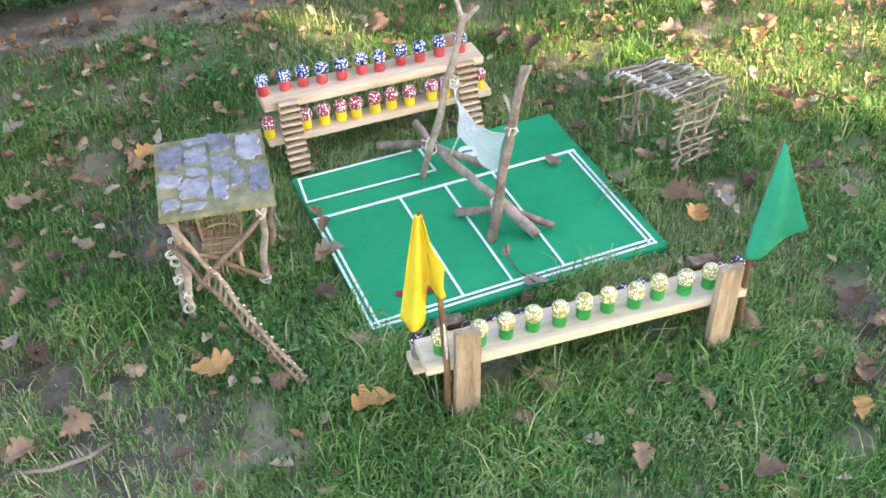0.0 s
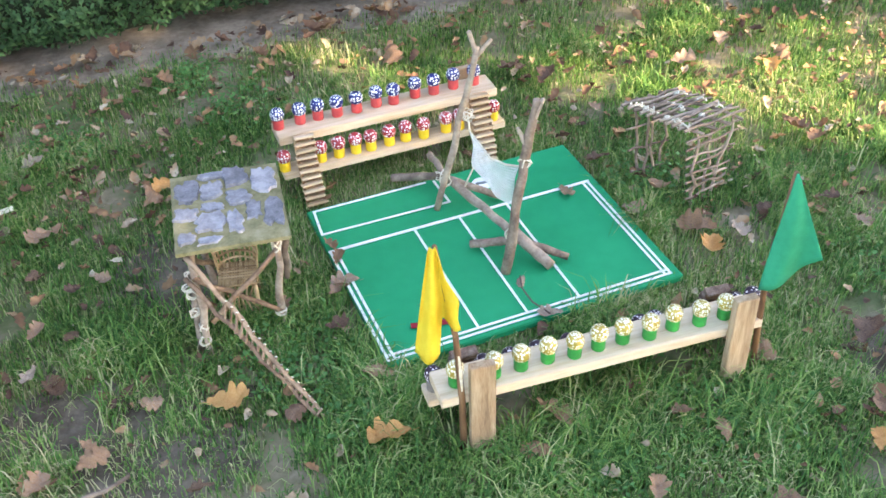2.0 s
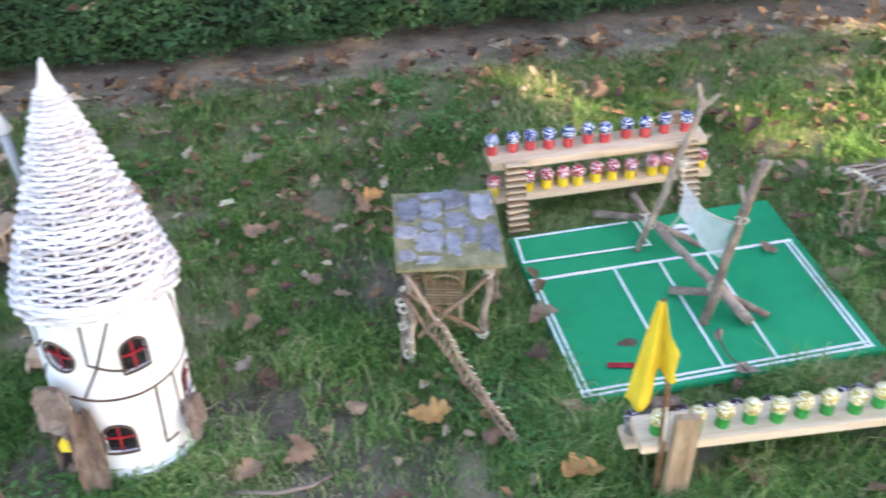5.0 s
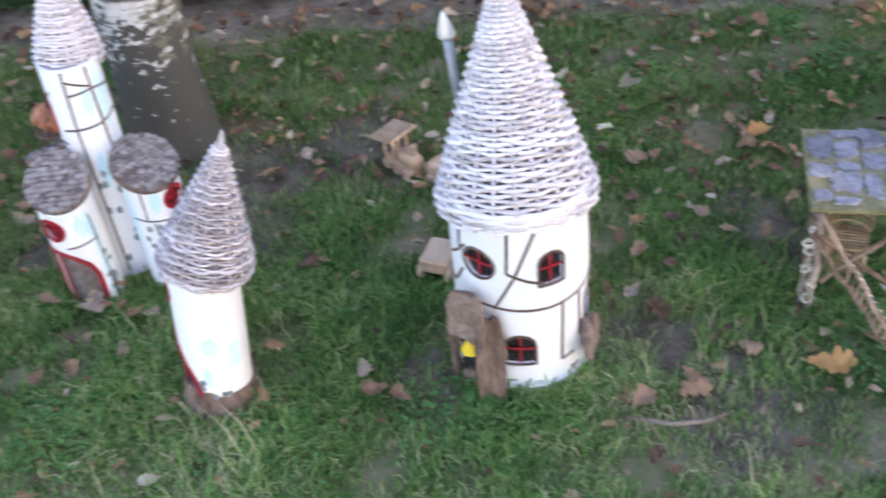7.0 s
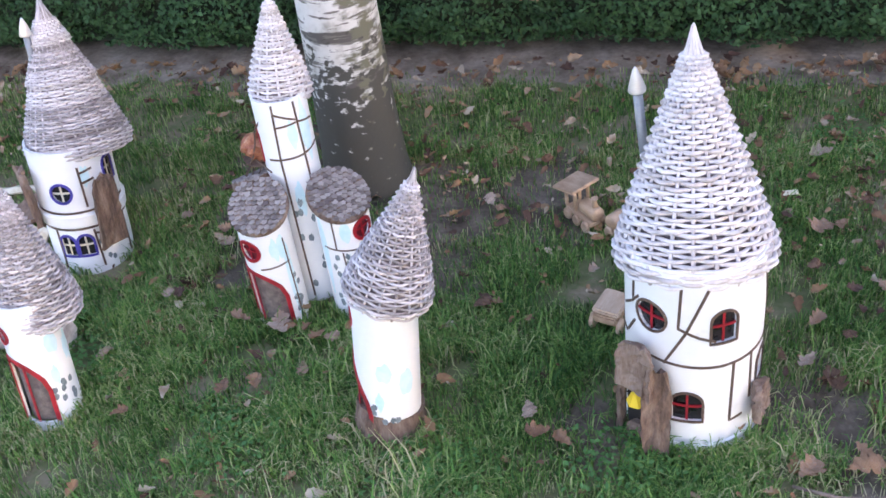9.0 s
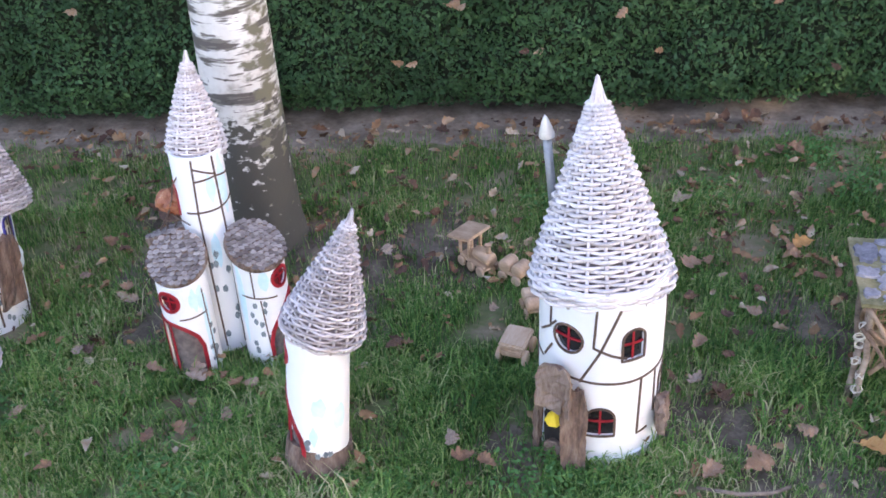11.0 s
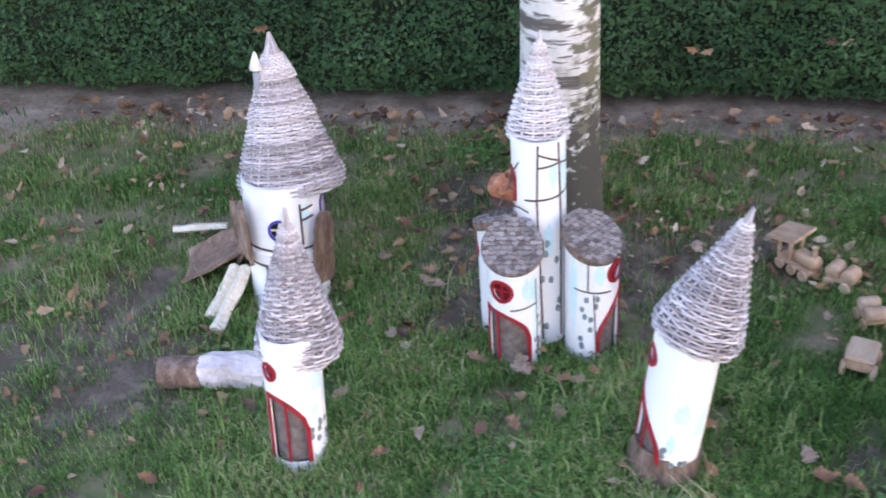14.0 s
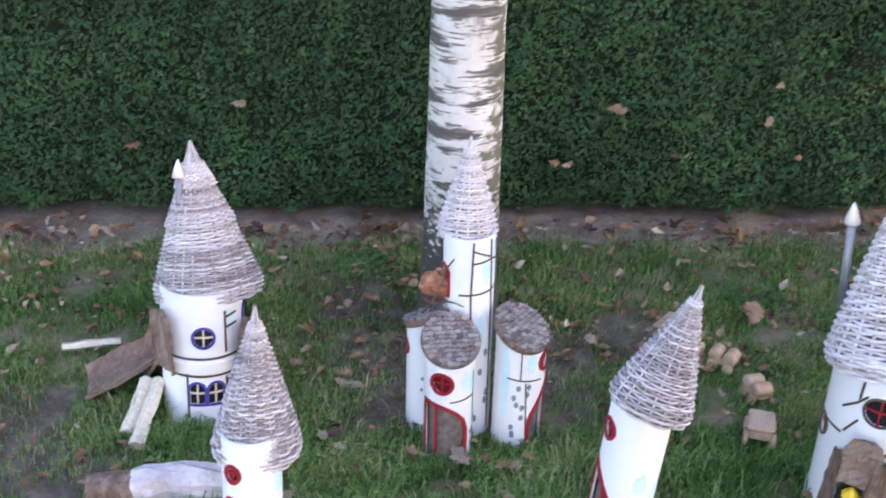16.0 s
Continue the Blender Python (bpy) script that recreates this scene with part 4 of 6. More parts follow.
# ---- the slate-topped lookout with its wicker chair and ladder ----
def make_table():
    corners = [Vector((-0.563, 1.962, 0)), Vector((-0.365, 2.023, 0)), Vector((-0.306, 1.789, 0)), Vector((-0.504, 1.728, 0))]
    c = sum(corners, Vector()) / 4
    ang = math.degrees(math.atan2(0.061, 0.198))
    M = pose(c.x, c.y, 0, 0, 0, ang)
    root = thing("slate_roofed_shelter", M, "small stick shelter with a mossy roof board of slates", "toy shelter")
    W, D, H = 0.207, 0.242, 0.225
    part("roof_board", board(W, D, 0.009, 0.001, pose(0, 0, H)), M_MOSSBOARD, root, "mossy olive board")
    rnd = random.Random(5)
    for u, v, w, h in ((0.15, 0.26, 0.22, 0.3), (0.38, 0.07, 0.26, 0.09), (0.37, 0.28, 0.2, 0.24), (0.6, 0.13, 0.22, 0.27), (0.85, 0.22, 0.22, 0.34), (0.6, 0.42, 0.25, 0.22), (0.36, 0.49, 0.2, 0.1), (0.12, 0.55, 0.22, 0.16),
                       (0.33, 0.68, 0.27, 0.24), (0.54, 0.72, 0.15, 0.3), (0.72, 0.6, 0.15, 0.24), (0.89, 0.66, 0.19, 0.36), (0.1, 0.85, 0.17, 0.13), (0.3, 0.9, 0.22, 0.1)):
        bm = bmesh.new()
        n = 19
        ring = []
        for k in range(n):
            t = 2 * math.pi * k / n
            q = max(abs(math.cos(t)), abs(math.sin(t)))
            rr = rnd.uniform(0.74, 1.2) / q ** 0.7
            ring.append(bm.verts.new(((u - 0.5) * W + rr * w * W / 2 * math.cos(t), (0.5 - v) * D + rr * h * D / 2 * math.sin(t), 0)))
        face = bm.faces.new(ring)
        ex = bmesh.ops.extrude_face_region(bm, geom=[face])
        up = [g for g in ex["geom"] if isinstance(g, bmesh.types.BMVert)]
        hh = rnd.uniform(0.003, 0.006)
        for g in up:
            g.co.z += hh + rnd.uniform(-0.0008, 0.0008)
            g.co.x += ((u - 0.5) * W - g.co.x) * 0.06
            g.co.y += ((0.5 - v) * D - g.co.y) * 0.06
        part("slate", bm, M_SLATE, root, m=pose(0, 0, H + 0.0088))
    inv = M.inverted()
    legs = [((-0.472, 1.722), (-0.478, 1.752)), ((-0.490, 1.735), (-0.487, 1.765)), ((-0.352, 1.815), (-0.334, 1.812)), ((-0.5, 1.905), (-0.53, 1.93)), ((-0.362, 1.96), (-0.375, 1.985)), ((-0.33, 1.83), (-0.322, 1.83))]
    for k, (a, b) in enumerate(legs):
        lo = 0.1 if k == 5 else -0.02
        part("leg", stick(inv @ Vector((*a, lo)), inv @ Vector((*b, H)), 0.0075 if k < 5 else 0.006, 0.0065, 8, 0.05, 6, 0.12, 110 + k), M_BARKSTICK, root, smooth=True)
    for k, (a, b) in enumerate((((-0.478, 1.74, 0.17), (-0.345, 1.81, 0.03)), ((-0.46, 1.74, 0.06), (-0.335, 1.812, 0.185)), ((-0.49, 1.76, 0.2), (-0.5, 1.92, 0.05)), ((-0.34, 1.82, 0.19), (-0.37, 1.96, 0.05)))):
        part("brace", stick(inv @ Vector(a), inv @ Vector(b), 0.0055, 0.005, 7, 0.04, 5, 0.1, 130 + k), M_TWIG, root, smooth=True)
    for k, p in enumerate(((-0.485, 1.745, 0.17), (-0.488, 1.74, 0.13), (-0.488, 1.735, 0.09), (-0.475, 1.73, 0.06), (-0.475, 1.722, 0.03), (-0.337, 1.812, 0.19), (-0.335, 1.81, 0.2), (-0.347, 1.812, 0.03), (-0.49, 1.735, 0.15))):
        knot(root, inv @ Vector(p), 0.0105, 140 + k)
    # wicker chair
    ch = thing("wicker_chair", pose(-0.437, 1.865, 0, 0, 0, 12), "tiny woven cane armchair standing under the shelter", "chair")
    for k, (x, y) in enumerate(((-0.032, -0.03), (0.032, -0.03), (-0.03, 0.03), (0.03, 0.03))):
        part("leg", tube(bmesh.new(), [(x * 1.1, y * 1.1, -0.005), (x, y, 0.075)], 0.0042, 7), M_WICKERCHAIR, ch, smooth=True)
    seat = part("seat", board(0.074, 0.07, 0.004, 0.001, pose(0, 0, 0.071)), M_WICKERCHAIR, ch)
    for i in range(15):
        x = -0.036 + 0.072 * i / 14
        part("seat_cane", tube(bmesh.new(), [(x, -0.036, 0.078), (x, 0, 0.075), (x, 0.034, 0.078)], 0.0022, 5), M_WICKERCHAIR, seat)
    for i in range(9):
        y = -0.036 + 0.07 * i / 8
        part("seat_cane", tube(bmesh.new(), [(-0.038, y, 0.077), (0.038, y, 0.077)], 0.0021, 5), M_WICKERCHAIR, seat)
    back = part("backrest", tube(bmesh.new(), [(-0.044 * math.cos(math.pi * i / 16), (0.012 + 0.03 * math.sin(math.pi * i / 16)) * 1.17, 0.157) for i in range(17)], 0.0032, 6), M_WICKERCHAIR, ch)
    for i in range(12):
        t = math.pi * i / 11
        x, y = -0.038 * math.cos(t), 0.012 + 0.03 * math.sin(t)
        part("back_cane", tube(bmesh.new(), [(x, y, 0.075), (x * 1.12, y * 1.2, 0.12), (x * 1.16, y * 1.35, 0.155)], 0.002, 5), M_WICKERCHAIR, back)
    for z in (0.085, 0.1, 0.115, 0.13, 0.145):
        f = 1 + 0.17 * (z - 0.075) / 0.08
        part("back_cane", tube(bmesh.new(), [(-0.038 * f * math.cos(math.pi * i / 16), (0.012 + 0.03 * math.sin(math.pi * i / 16)) * f, z) for i in range(17)], 0.0024, 5), M_WICKERCHAIR, back)
    for i in range(6):
        x = -0.03 + 0.06 * i / 5
        part("front_cane", tube(bmesh.new(), [(x, -0.034, 0.075), (x * 0.6, -0.036, 0.04), (x * 1.1, -0.034, 0.005)], 0.002, 5), M_WICKERCHAIR, ch)
    # ladder of twigs: two rails that meet at the foot, stub-ended rungs between them
    foot = Vector((-0.228, 1.558, 0.006))
    rails = [(Vector((-0.49, 1.729, 0.178)), foot + Vector((-0.002, -0.002, 0))), (Vector((-0.486, 1.742, 0.218)), foot + Vector((0.002, 0.002, 0.003)))]
    lad = thing("twig_ladder", pose(0, 0, 0), "narrow knobbly twig ladder leaning on the shelter", "ladder")
    for k, (a, b) in enumerate(rails):
        part("rail", stick(a, b, 0.0046, 0.0036, 7, 0.02, 12, 0.22, 160 + k), M_TWIG, lad, smooth=True)
    for k in range(18):
        f = 0.3 + 0.67 * k / 17
        p, q = rails[0][0].lerp(rails[0][1], f), rails[1][0].lerp(rails[1][1], f)
        e = (q - p).normalized() * random.uniform(0.003, 0.007)
        rung = part("rung", stick(p - e + Vector((0, 0, 0.003)), q + e + Vector((0, 0, 0.003)), 0.0028, 0.0025, 6, 0.05, 3, 0.12, 170 + k), M_TWIG, lad)
        part("cut_end", stick(q + e * 0.92 + Vector((0, 0, 0.003)), q + e * 1.06 + Vector((0, 0, 0.003)), 0.0029, 0.0026, 6, 0, 2, 0, 210 + k), M_SPLIT, rung, "pale cut end")


make_table()


# ---- the twig arbour ----
def make_arbour():
    root = thing("twig_arbour", pose(0, 0, 0), "lattice arbour of bare twigs bound with pale string", "garden arbour")
    P = [Vector(p) for p in ((0.345, 2.315, 0), (0.438, 2.368, 0), (0.572, 2.283, 0), (0.468, 2.215, 0))]
    F = [Vector(p) for p in ((0.378, 2.322, 0), (0.43, 2.355, 0), (0.545, 2.262, 0), (0.488, 2.222, 0))]
    zt = 0.195
    up = Vector((0, 0, 1))
    k = 0
    for a, b, fa, fb in ((P[0], P[1], F[0], F[1]), (P[3], P[2], F[3], F[2])):
        posts = 3 if a is P[3] else 4
        for i in range(posts):
            f = i / (posts - 1)
            k += 1
            part("upright", stick(fa.lerp(fb, f) + Vector((random.uniform(-0.01, 0.01), random.uniform(-0.01, 0.01), -0.01)), a.lerp(b, 0.1 + 0.8 * f) + up * zt, 0.0036, 0.0028, 6, 0.08, 6, 0.2, 300 + k), M_BARKSTICK, root)
        for i in range(8 if a is P[3] else 3):
            z = 0.02 + 0.15 * i / (7 if a is P[3] else 2.6)
            f = z / zt
            k += 1
            e = (fb - fa).normalized() * 0.016
            part("cross_twig", stick(fa.lerp(a, f) - e + up * z, fb.lerp(b, f) + e + up * (z + random.uniform(-0.008, 0.012)), 0.003, 0.0024, 6, 0.06, 5, 0.2, 330 + k), M_BARKSTICK, root)
    for i in range(11):
        f = i / 10
        k += 1
        a, b = P[0].lerp(P[3], f), P[1].lerp(P[2], f)
        e = (b - a).normalized() * 0.02
        part("roof_twig", stick(a - e + up * (zt + 0.004), b + e + up * (zt + 0.004 + random.uniform(0, 0.006)), 0.0036, 0.003, 6, 0.05, 5, 0.15, 360 + k), M_BARKSTICK, root)
    for f in (0.08, 0.35, 0.65, 0.92):
        k += 1
        a, b = P[0].lerp(P[1], f), P[3].lerp(P[2], f)
        e = (b - a).normalized() * 0.02
        part("roof_beam", stick(a - e + up * (zt - 0.003), b + e + up * (zt - 0.003), 0.0045, 0.004, 6, 0.04, 5, 0.15, 390 + k), M_BARKSTICK, root)
    for i in range(16):
        p = P[0].lerp(P[3], random.random()).lerp(P[1].lerp(P[2], random.random()), random.choice((0.03, 0.95, 0.5)))
        knot(root, p + up * (zt + 0.004), 0.0055, 420 + i)
    for i in range(26):
        f = random.random()
        p = (P[0].lerp(P[3], f) if i % 3 else P[1].lerp(P[2], f)) + up * (zt + 0.007)
        q = p + Vector((random.uniform(-0.02, 0.02), random.uniform(-0.02, 0.014), random.uniform(-0.012, 0.014)))
        part("string_end", tube(bmesh.new(), [p, p.lerp(q, 0.5) + up * 0.006, q], [0.0024, 0.0022, 0.0008], 5), M_STRING, root, "frayed pale string end")


make_arbour()


# ---- wicker roofs and towers ----
def wicker_roof(parent, base, tip, R, rows, stakes, rod, material, bulge=0.12, label="", plain=0.06, pale=(), tiers=(0.0, 1.0)):
    """A woven willow cone from its base centre to its tip: stakes with a ring of weaving for every row."""
    base, tip = Vector(base), Vector(tip)
    axis = tip - base
    H = axis.length
    q = axis.to_track_quat("Z", "Y").to_matrix().to_4x4()
    M = Matrix.Translation(base) @ q

    def rad(f):
        s = 1 - f
        step = sum(0.0075 * (1 - (f - a) / (b - a)) for a, b in zip(tiers[1:], tiers[2:]) if a <= f < b)
        return step + R * (s + bulge * math.sin(math.pi * min(1, s)) * s) * (1 - 0.10 * max(0, 0.07 - f) / 0.07)

    # added inner cone; its dark colour puts shade between the rods
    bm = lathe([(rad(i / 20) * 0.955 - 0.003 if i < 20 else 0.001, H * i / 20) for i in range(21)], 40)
    roof = part("wicker_roof", bm, M_WEAVE_SHADE, parent, label, m=M)
    for k in range(stakes):
        t = 2 * math.pi * k / stakes
        bm = tube(bmesh.new(), [((rad(i / 12) - 0.0003) * math.cos(t), (rad(i / 12) - 0.0003) * math.sin(t), H * min(i / 12, 0.985)) for i in range(13)], [rod * 0.95 * (1 - 0.5 * i / 12) for i in range(13)], 5)
        part("willow_stake", bm, material, roof)
    rnd = random.Random(rows * 7 + stakes)
    top = 1 - plain
    for j in range(rows):
        f = top * (j + 0.35) / rows
        ra = rad(f)
        seg = max(stakes * 4, 24) if ra > R * 0.25 else stakes * 2
        ph = math.pi * (j % 2)
        rj = rod * rnd.uniform(0.82, 1.12)
        tilt, tp = rnd.uniform(0, 0.0022) * ra / R, rnd.uniform(0, 6.28)
        amp = rod * 1.2
        pts = []
        for i in range(seg):
            t = 2 * math.pi * i / seg
            r = ra + amp * math.cos(stakes / 2 * t + ph) + 0.0006 * math.sin(7 * t + j)
            pts.append((r * math.cos(t), r * math.sin(t), H * f + tilt * math.cos(t + tp) + rnd.uniform(-0.07, 0.07) * rod))
        hue = M_WILLOW if any(a < f < b for a, b in pale) else material
        part("willow_rod", tube(bmesh.new(), pts, rj, 5, closed=True), hue, roof, smooth=True)
    for k in range(13):
        t = 2 * math.pi * k / 13
        r0 = rad(top) + rod * 0.1
        bend = [(r0 * math.cos(t), r0 * math.sin(t), H * top * 0.985), (r0 * 0.6 * math.cos(t + 0.1), r0 * 0.6 * math.sin(t + 0.1), H * (top + 0.4 * plain)), (0.002 * math.cos(t), 0.002 * math.sin(t), H * rnd.uniform(0.99, 1.02))]
        part("tip_stake", tube(bmesh.new(), bend, [rod * 0.62, rod * 0.5, rod * 0.4], 5), material, roof)
    return roof


def window(parent, R, o, frame_mat, bar_mat, pane=M_GLASSY, fw=0.006, bars="cross", thick=0.006):
    """A pane set back in an opening, with a painted surround and glazing bars."""
    win = part("window", patch(R - thick - 0.003, o["phi"], o["s0"] * 0.96, o["s1"] * 0.96, o["lo"], o["hi"], 0.002), pane, parent)
    part("window_frame", ribbon(R, o["phi"], o["outline"], fw, 0.0025, closed=True), frame_mat, win)
    z, r = o["z"], o["r"]
    top, low = o["hi"](0), o["lo"](0)
    if bars in ("cross", "upright"):
        part("glazing_bar", ribbon(R - 0.005, o["phi"], [(0, low), (0, top)], 0.004, 0.002), bar_mat, win)
    if bars in ("cross", "level"):
        part("glazing_bar", ribbon(R - 0.005, o["phi"], [(-r * 0.95, z), (r * 0.95, z)], 0.004, 0.0028), bar_mat, win)
    return win


def beams(parent, R, phi0, lines, w=0.0048):
    for pts in lines:
        part("painted_beam", ribbon(R, phi0, pts, w, 0.0016), M_BEAM, parent)


def blot(parent, R, phi, z, w, h, material, seed, name="painted_patch"):
    """A hand-painted patch with an uneven edge."""
    rnd = random.Random(seed)
    a, b = rnd.uniform(0.1, 0.3), rnd.uniform(0, 6)
    lo = lambda s: z - h / 2 * math.sqrt(max(0, 1 - (2 * s / w) ** 2)) * (1 + a * math.sin(s / w * 9 + b))
    hi = lambda s: z + h / 2 * math.sqrt(max(0, 1 - (2 * s / w) ** 2)) * (1 + a * math.sin(s / w * 11 + b + 1))
    part(name, patch(R, phi, -w / 2, w / 2, lo, hi, 0.0008, 8), material, parent)


def bark_slab(w, h, t, seed, m=None):
    """A ragged slab of bark, standing on z = 0, thickness along y."""
    rnd = random.Random(seed)
    bm = bmesh.new()
    nx, nz = 6, 12
    lay = []
    for side in (1, -1):
        g = []
        for j in range(nz + 1):
            f = j / nz
            hw = w / 2 * (1 - 0.35 * max(0, f - 0.72) / 0.28) * (1 + 0.07 * math.sin(5 * f + seed))
            g.append([bm.verts.new((hw * (2 * i / nx - 1) + rnd.uniform(-1, 1) * 0.0015, side * t / 2 * (1 - 0.5 * abs(2 * i / nx - 1)) - 0.12 * w * (2 * i / nx - 1) ** 2 + rnd.uniform(-1, 1) * t * 0.18,
                                    h * f * (1 if j < nz else rnd.uniform(0.93, 1.03)))) for i in range(nx + 1)])
        lay.append(g)
    A, B = lay
    for j in range(nz):
        for i in range(nx):
            bm.faces.new((A[j][i], A[j][i + 1], A[j + 1][i + 1], A[j + 1][i]))
            bm.faces.new((B[j][i], B[j + 1][i], B[j + 1][i + 1], B[j][i + 1]))
        for i in (0, nx):
            bm.faces.new((A[j][i], A[j + 1][i], B[j + 1][i], B[j][i]))
    for i in range(nx):
        for j in (0, nz):
            bm.faces.new((A[j][i], A[j][i + 1], B[j][i + 1], B[j][i]))
    if m is not None:
        bm.transform(m)
    return bm


def facing(R, phi_deg, z, turn=0.0, lean=0.0):
    """A pose on a tower's wall whose y axis points inwards."""
    p = on_wall(R, radians(phi_deg), z)
    return pose(p.x, p.y, p.z, 0, 0, phi_deg + turn) @ pose(0, 0, 0, lean, 0, 0)


def chimney(root, a, b, r):
    a, b = Vector(a), Vector(b)
    part("chimney", tube(bmesh.new(), [a, b], r, 14), M_METAL, root, "grey metal tube", smooth=True)
    q = Matrix.Translation(b) @ (b - a).to_track_quat("Z", "Y").to_matrix().to_4x4()
    part("chimney_cap", lathe([(r * 1.75, -0.004), (r * 1.8, 0.0), (r * 1.2, r * 2.2), (r * 0.5, r * 4.2), (0, r * 5)], 16, q), M_CAPSILVER, root, "pale pointed cap", smooth=True)


def tower_a():
    R, H = 0.119, 0.40
    root = thing("fairy_tower", pose(-0.93, 1.442, 0), "white round toy tower with painted beams and willow cone", "toy tower")
    op = [round_opening(radians(-11), 0.293, 0.031), arch_opening(radians(50), 0.252, 0.046, 0.07), arch_opening(radians(22), 0.07, 0.055, 0.07), arch_opening(radians(100), 0.11, 0.045, 0.07), arch_opening(radians(-17), -0.01, 0.055, 0.15), round_opening(radians(-75), 0.19, 0.024)]
    wall = part("wall", shell(R, H, op, z0=-0.02), M_WHITE, root, "white painted tube wall", smooth=False)
    for o in (op[0], op[1], op[2], op[3], op[5]):
        window(root, R, o, M_BEAM, M_RED, fw=0.0045)
    ring = 0.205
    beams(root, R, 0, [[(-0.02, ring), (0.10, ring - 0.006), (0.22, ring - 0.004), (0.33, ring)], [(-0.33, ring + 0.01), (-0.2, ring + 0.005), (-0.09, ring + 0.008)]])
    beams(root, R, 0, [[(0.032, 0.37), (0.028, 0.285), (0.062, 0.268), (0.09, 0.258)], [(0.075, 0.37), (0.04, 0.275), (0.004, 0.2)], [(-0.062, 0.37), (-0.066, 0.3), (-0.05, 0.32)], [(0.125, 0.2), (0.122, 0.06), (0.15, 0.062)], [(0.165, 0.2), (0.168, 0.09)],
                       [(-0.065, 0.3), (-0.1, 0.27)], [(-0.06, 0.26), (-0.085, 0.22)], [(0.2, 0.36), (0.24, 0.22)]])
    # near-black floor, the tower's inner shade put into its colour
    part("floor", lathe([(R - 0.008, 0.0), (R - 0.008, 0.004)], 40), M_INSIDE_SHADE, root)
    wicker_roof(root, (-0.004, 0.006, 0.336), (-0.058, 0.088, 0.716), 0.141, 46, 22, 0.0042, M_WILLOW, 0.05, "woven white willow cone", 0.1)
    part("bark_door", bark_slab(0.03, 0.2, 0.014, 3, facing(R + 0.024, -36, -0.015, -14, -3)), M_ROUGHBARK, root, "rough bark door slab")
    part("bark_door", bark_slab(0.05, 0.215, 0.016, 4, facing(R + 0.036, 3, -0.018, 20, -5)), M_ROUGHBARK, root, "rough bark door slab")
    part("bark_lintel", bark_slab(0.076, 0.105, 0.018, 9, facing(R + 0.03, -13, 0.138, 4, -3)), M_ROUGHBARK, root)
    part("door_step", bark_slab(0.05, 0.05, 0.02, 10, facing(R + 0.02, -15, -0.01, 0, -12)), M_ROUGHBARK, root)
    part("yellow_toy", lathe([(0, -0.006), (0.013, -0.004), (0.02, 0.004), (0.014, 0.012), (0.006, 0.024), (0, 0.027)], 7, facing(R + 0.02, -16, 0.098, 12, 14)), M_YELBASE, root, "small yellow shape in the doorway")
    # added near-black slab standing for the shade inside the doorway
    part("doorway_back", bark_slab(0.06, 0.13, 0.004, 11, facing(R + 0.006, -16, 0.0)), M_INSIDE_SHADE, root)
    part("bark_sill", bark_slab(0.06, 0.075, 0.02, 12, facing(R + 0.016, 86, 0.05, 10, -4)), M_ROUGHBARK, root)
    part("foot_rim", lathe([(R + 0.003, -0.02), (R + 0.004, 0.012), (R + 0.001, 0.014)], 60), M_WHITE, root)
    chimney(root, (-0.128, 0.072, 0.40), (-0.143, 0.062, 0.60), 0.0085)


def shingled_roof(root, c, r, tilt_dir, tilt, seed):
    """A tilted round roof clad in overlapping scales."""
    rnd = random.Random(seed)
    axis = Vector((math.sin(tilt_dir), -math.cos(tilt_dir), 0))
    nrm = (Vector((0, 0, 1)) * math.cos(tilt) + axis * math.sin(tilt)).normalized()
    down = (axis - nrm * axis.dot(nrm)).normalized()
    right = down.cross(nrm)
    M = Matrix.Translation(c) @ Matrix((right, down, nrm)).transposed().to_4x4()
    roof = part("roof", lathe([(r * 0.96, -0.012), (r, -0.006), (r, 0.002), (r * 0.97, 0.005)], 36), M_ROUGHBARK, root, "round roof clad in grey cone scales", m=M)
    bm = bmesh.new()
    pts = [(-0.0055, -0.006, 0.0012), (0.0055, -0.006, 0.0012), (0.0068, 0.003, 0.003), (0, 0.0085, 0.0035), (-0.0068, 0.003, 0.003)]
    top = [bm.verts.new(p) for p in pts]
    low = [bm.verts.new((x, y, z - 0.0022)) for x, y, z in pts]
    bm.faces.new(top)
    bm.faces.new(low[::-1])
    for k in range(5):
        bm.faces.new((top[k], low[k], low[(k + 1) % 5], top[(k + 1) % 5]))
    me = mesh_of("shingle", bm, M_SHINGLE)
    y = -r + 0.006
    while y < r - 0.004:
        hw = math.sqrt(max(r * r - y * y, 0)) - 0.003
        n = max(1, int(2 * hw / 0.0115))
        for i in range(n):
            x = (i + 0.5 - n / 2) * 2 * hw / n + rnd.uniform(-0.0015, 0.0015)
            piece("shingle", me, roof, pose(x, y + rnd.uniform(-0.0015, 0.0015), 0.0045 + rnd.uniform(0, 0.001), rnd.uniform(4, 16), rnd.uniform(-6, 6), rnd.uniform(-14, 14)) @ Matrix.Diagonal((1, 1, 1, 1)))
        y += 0.0105


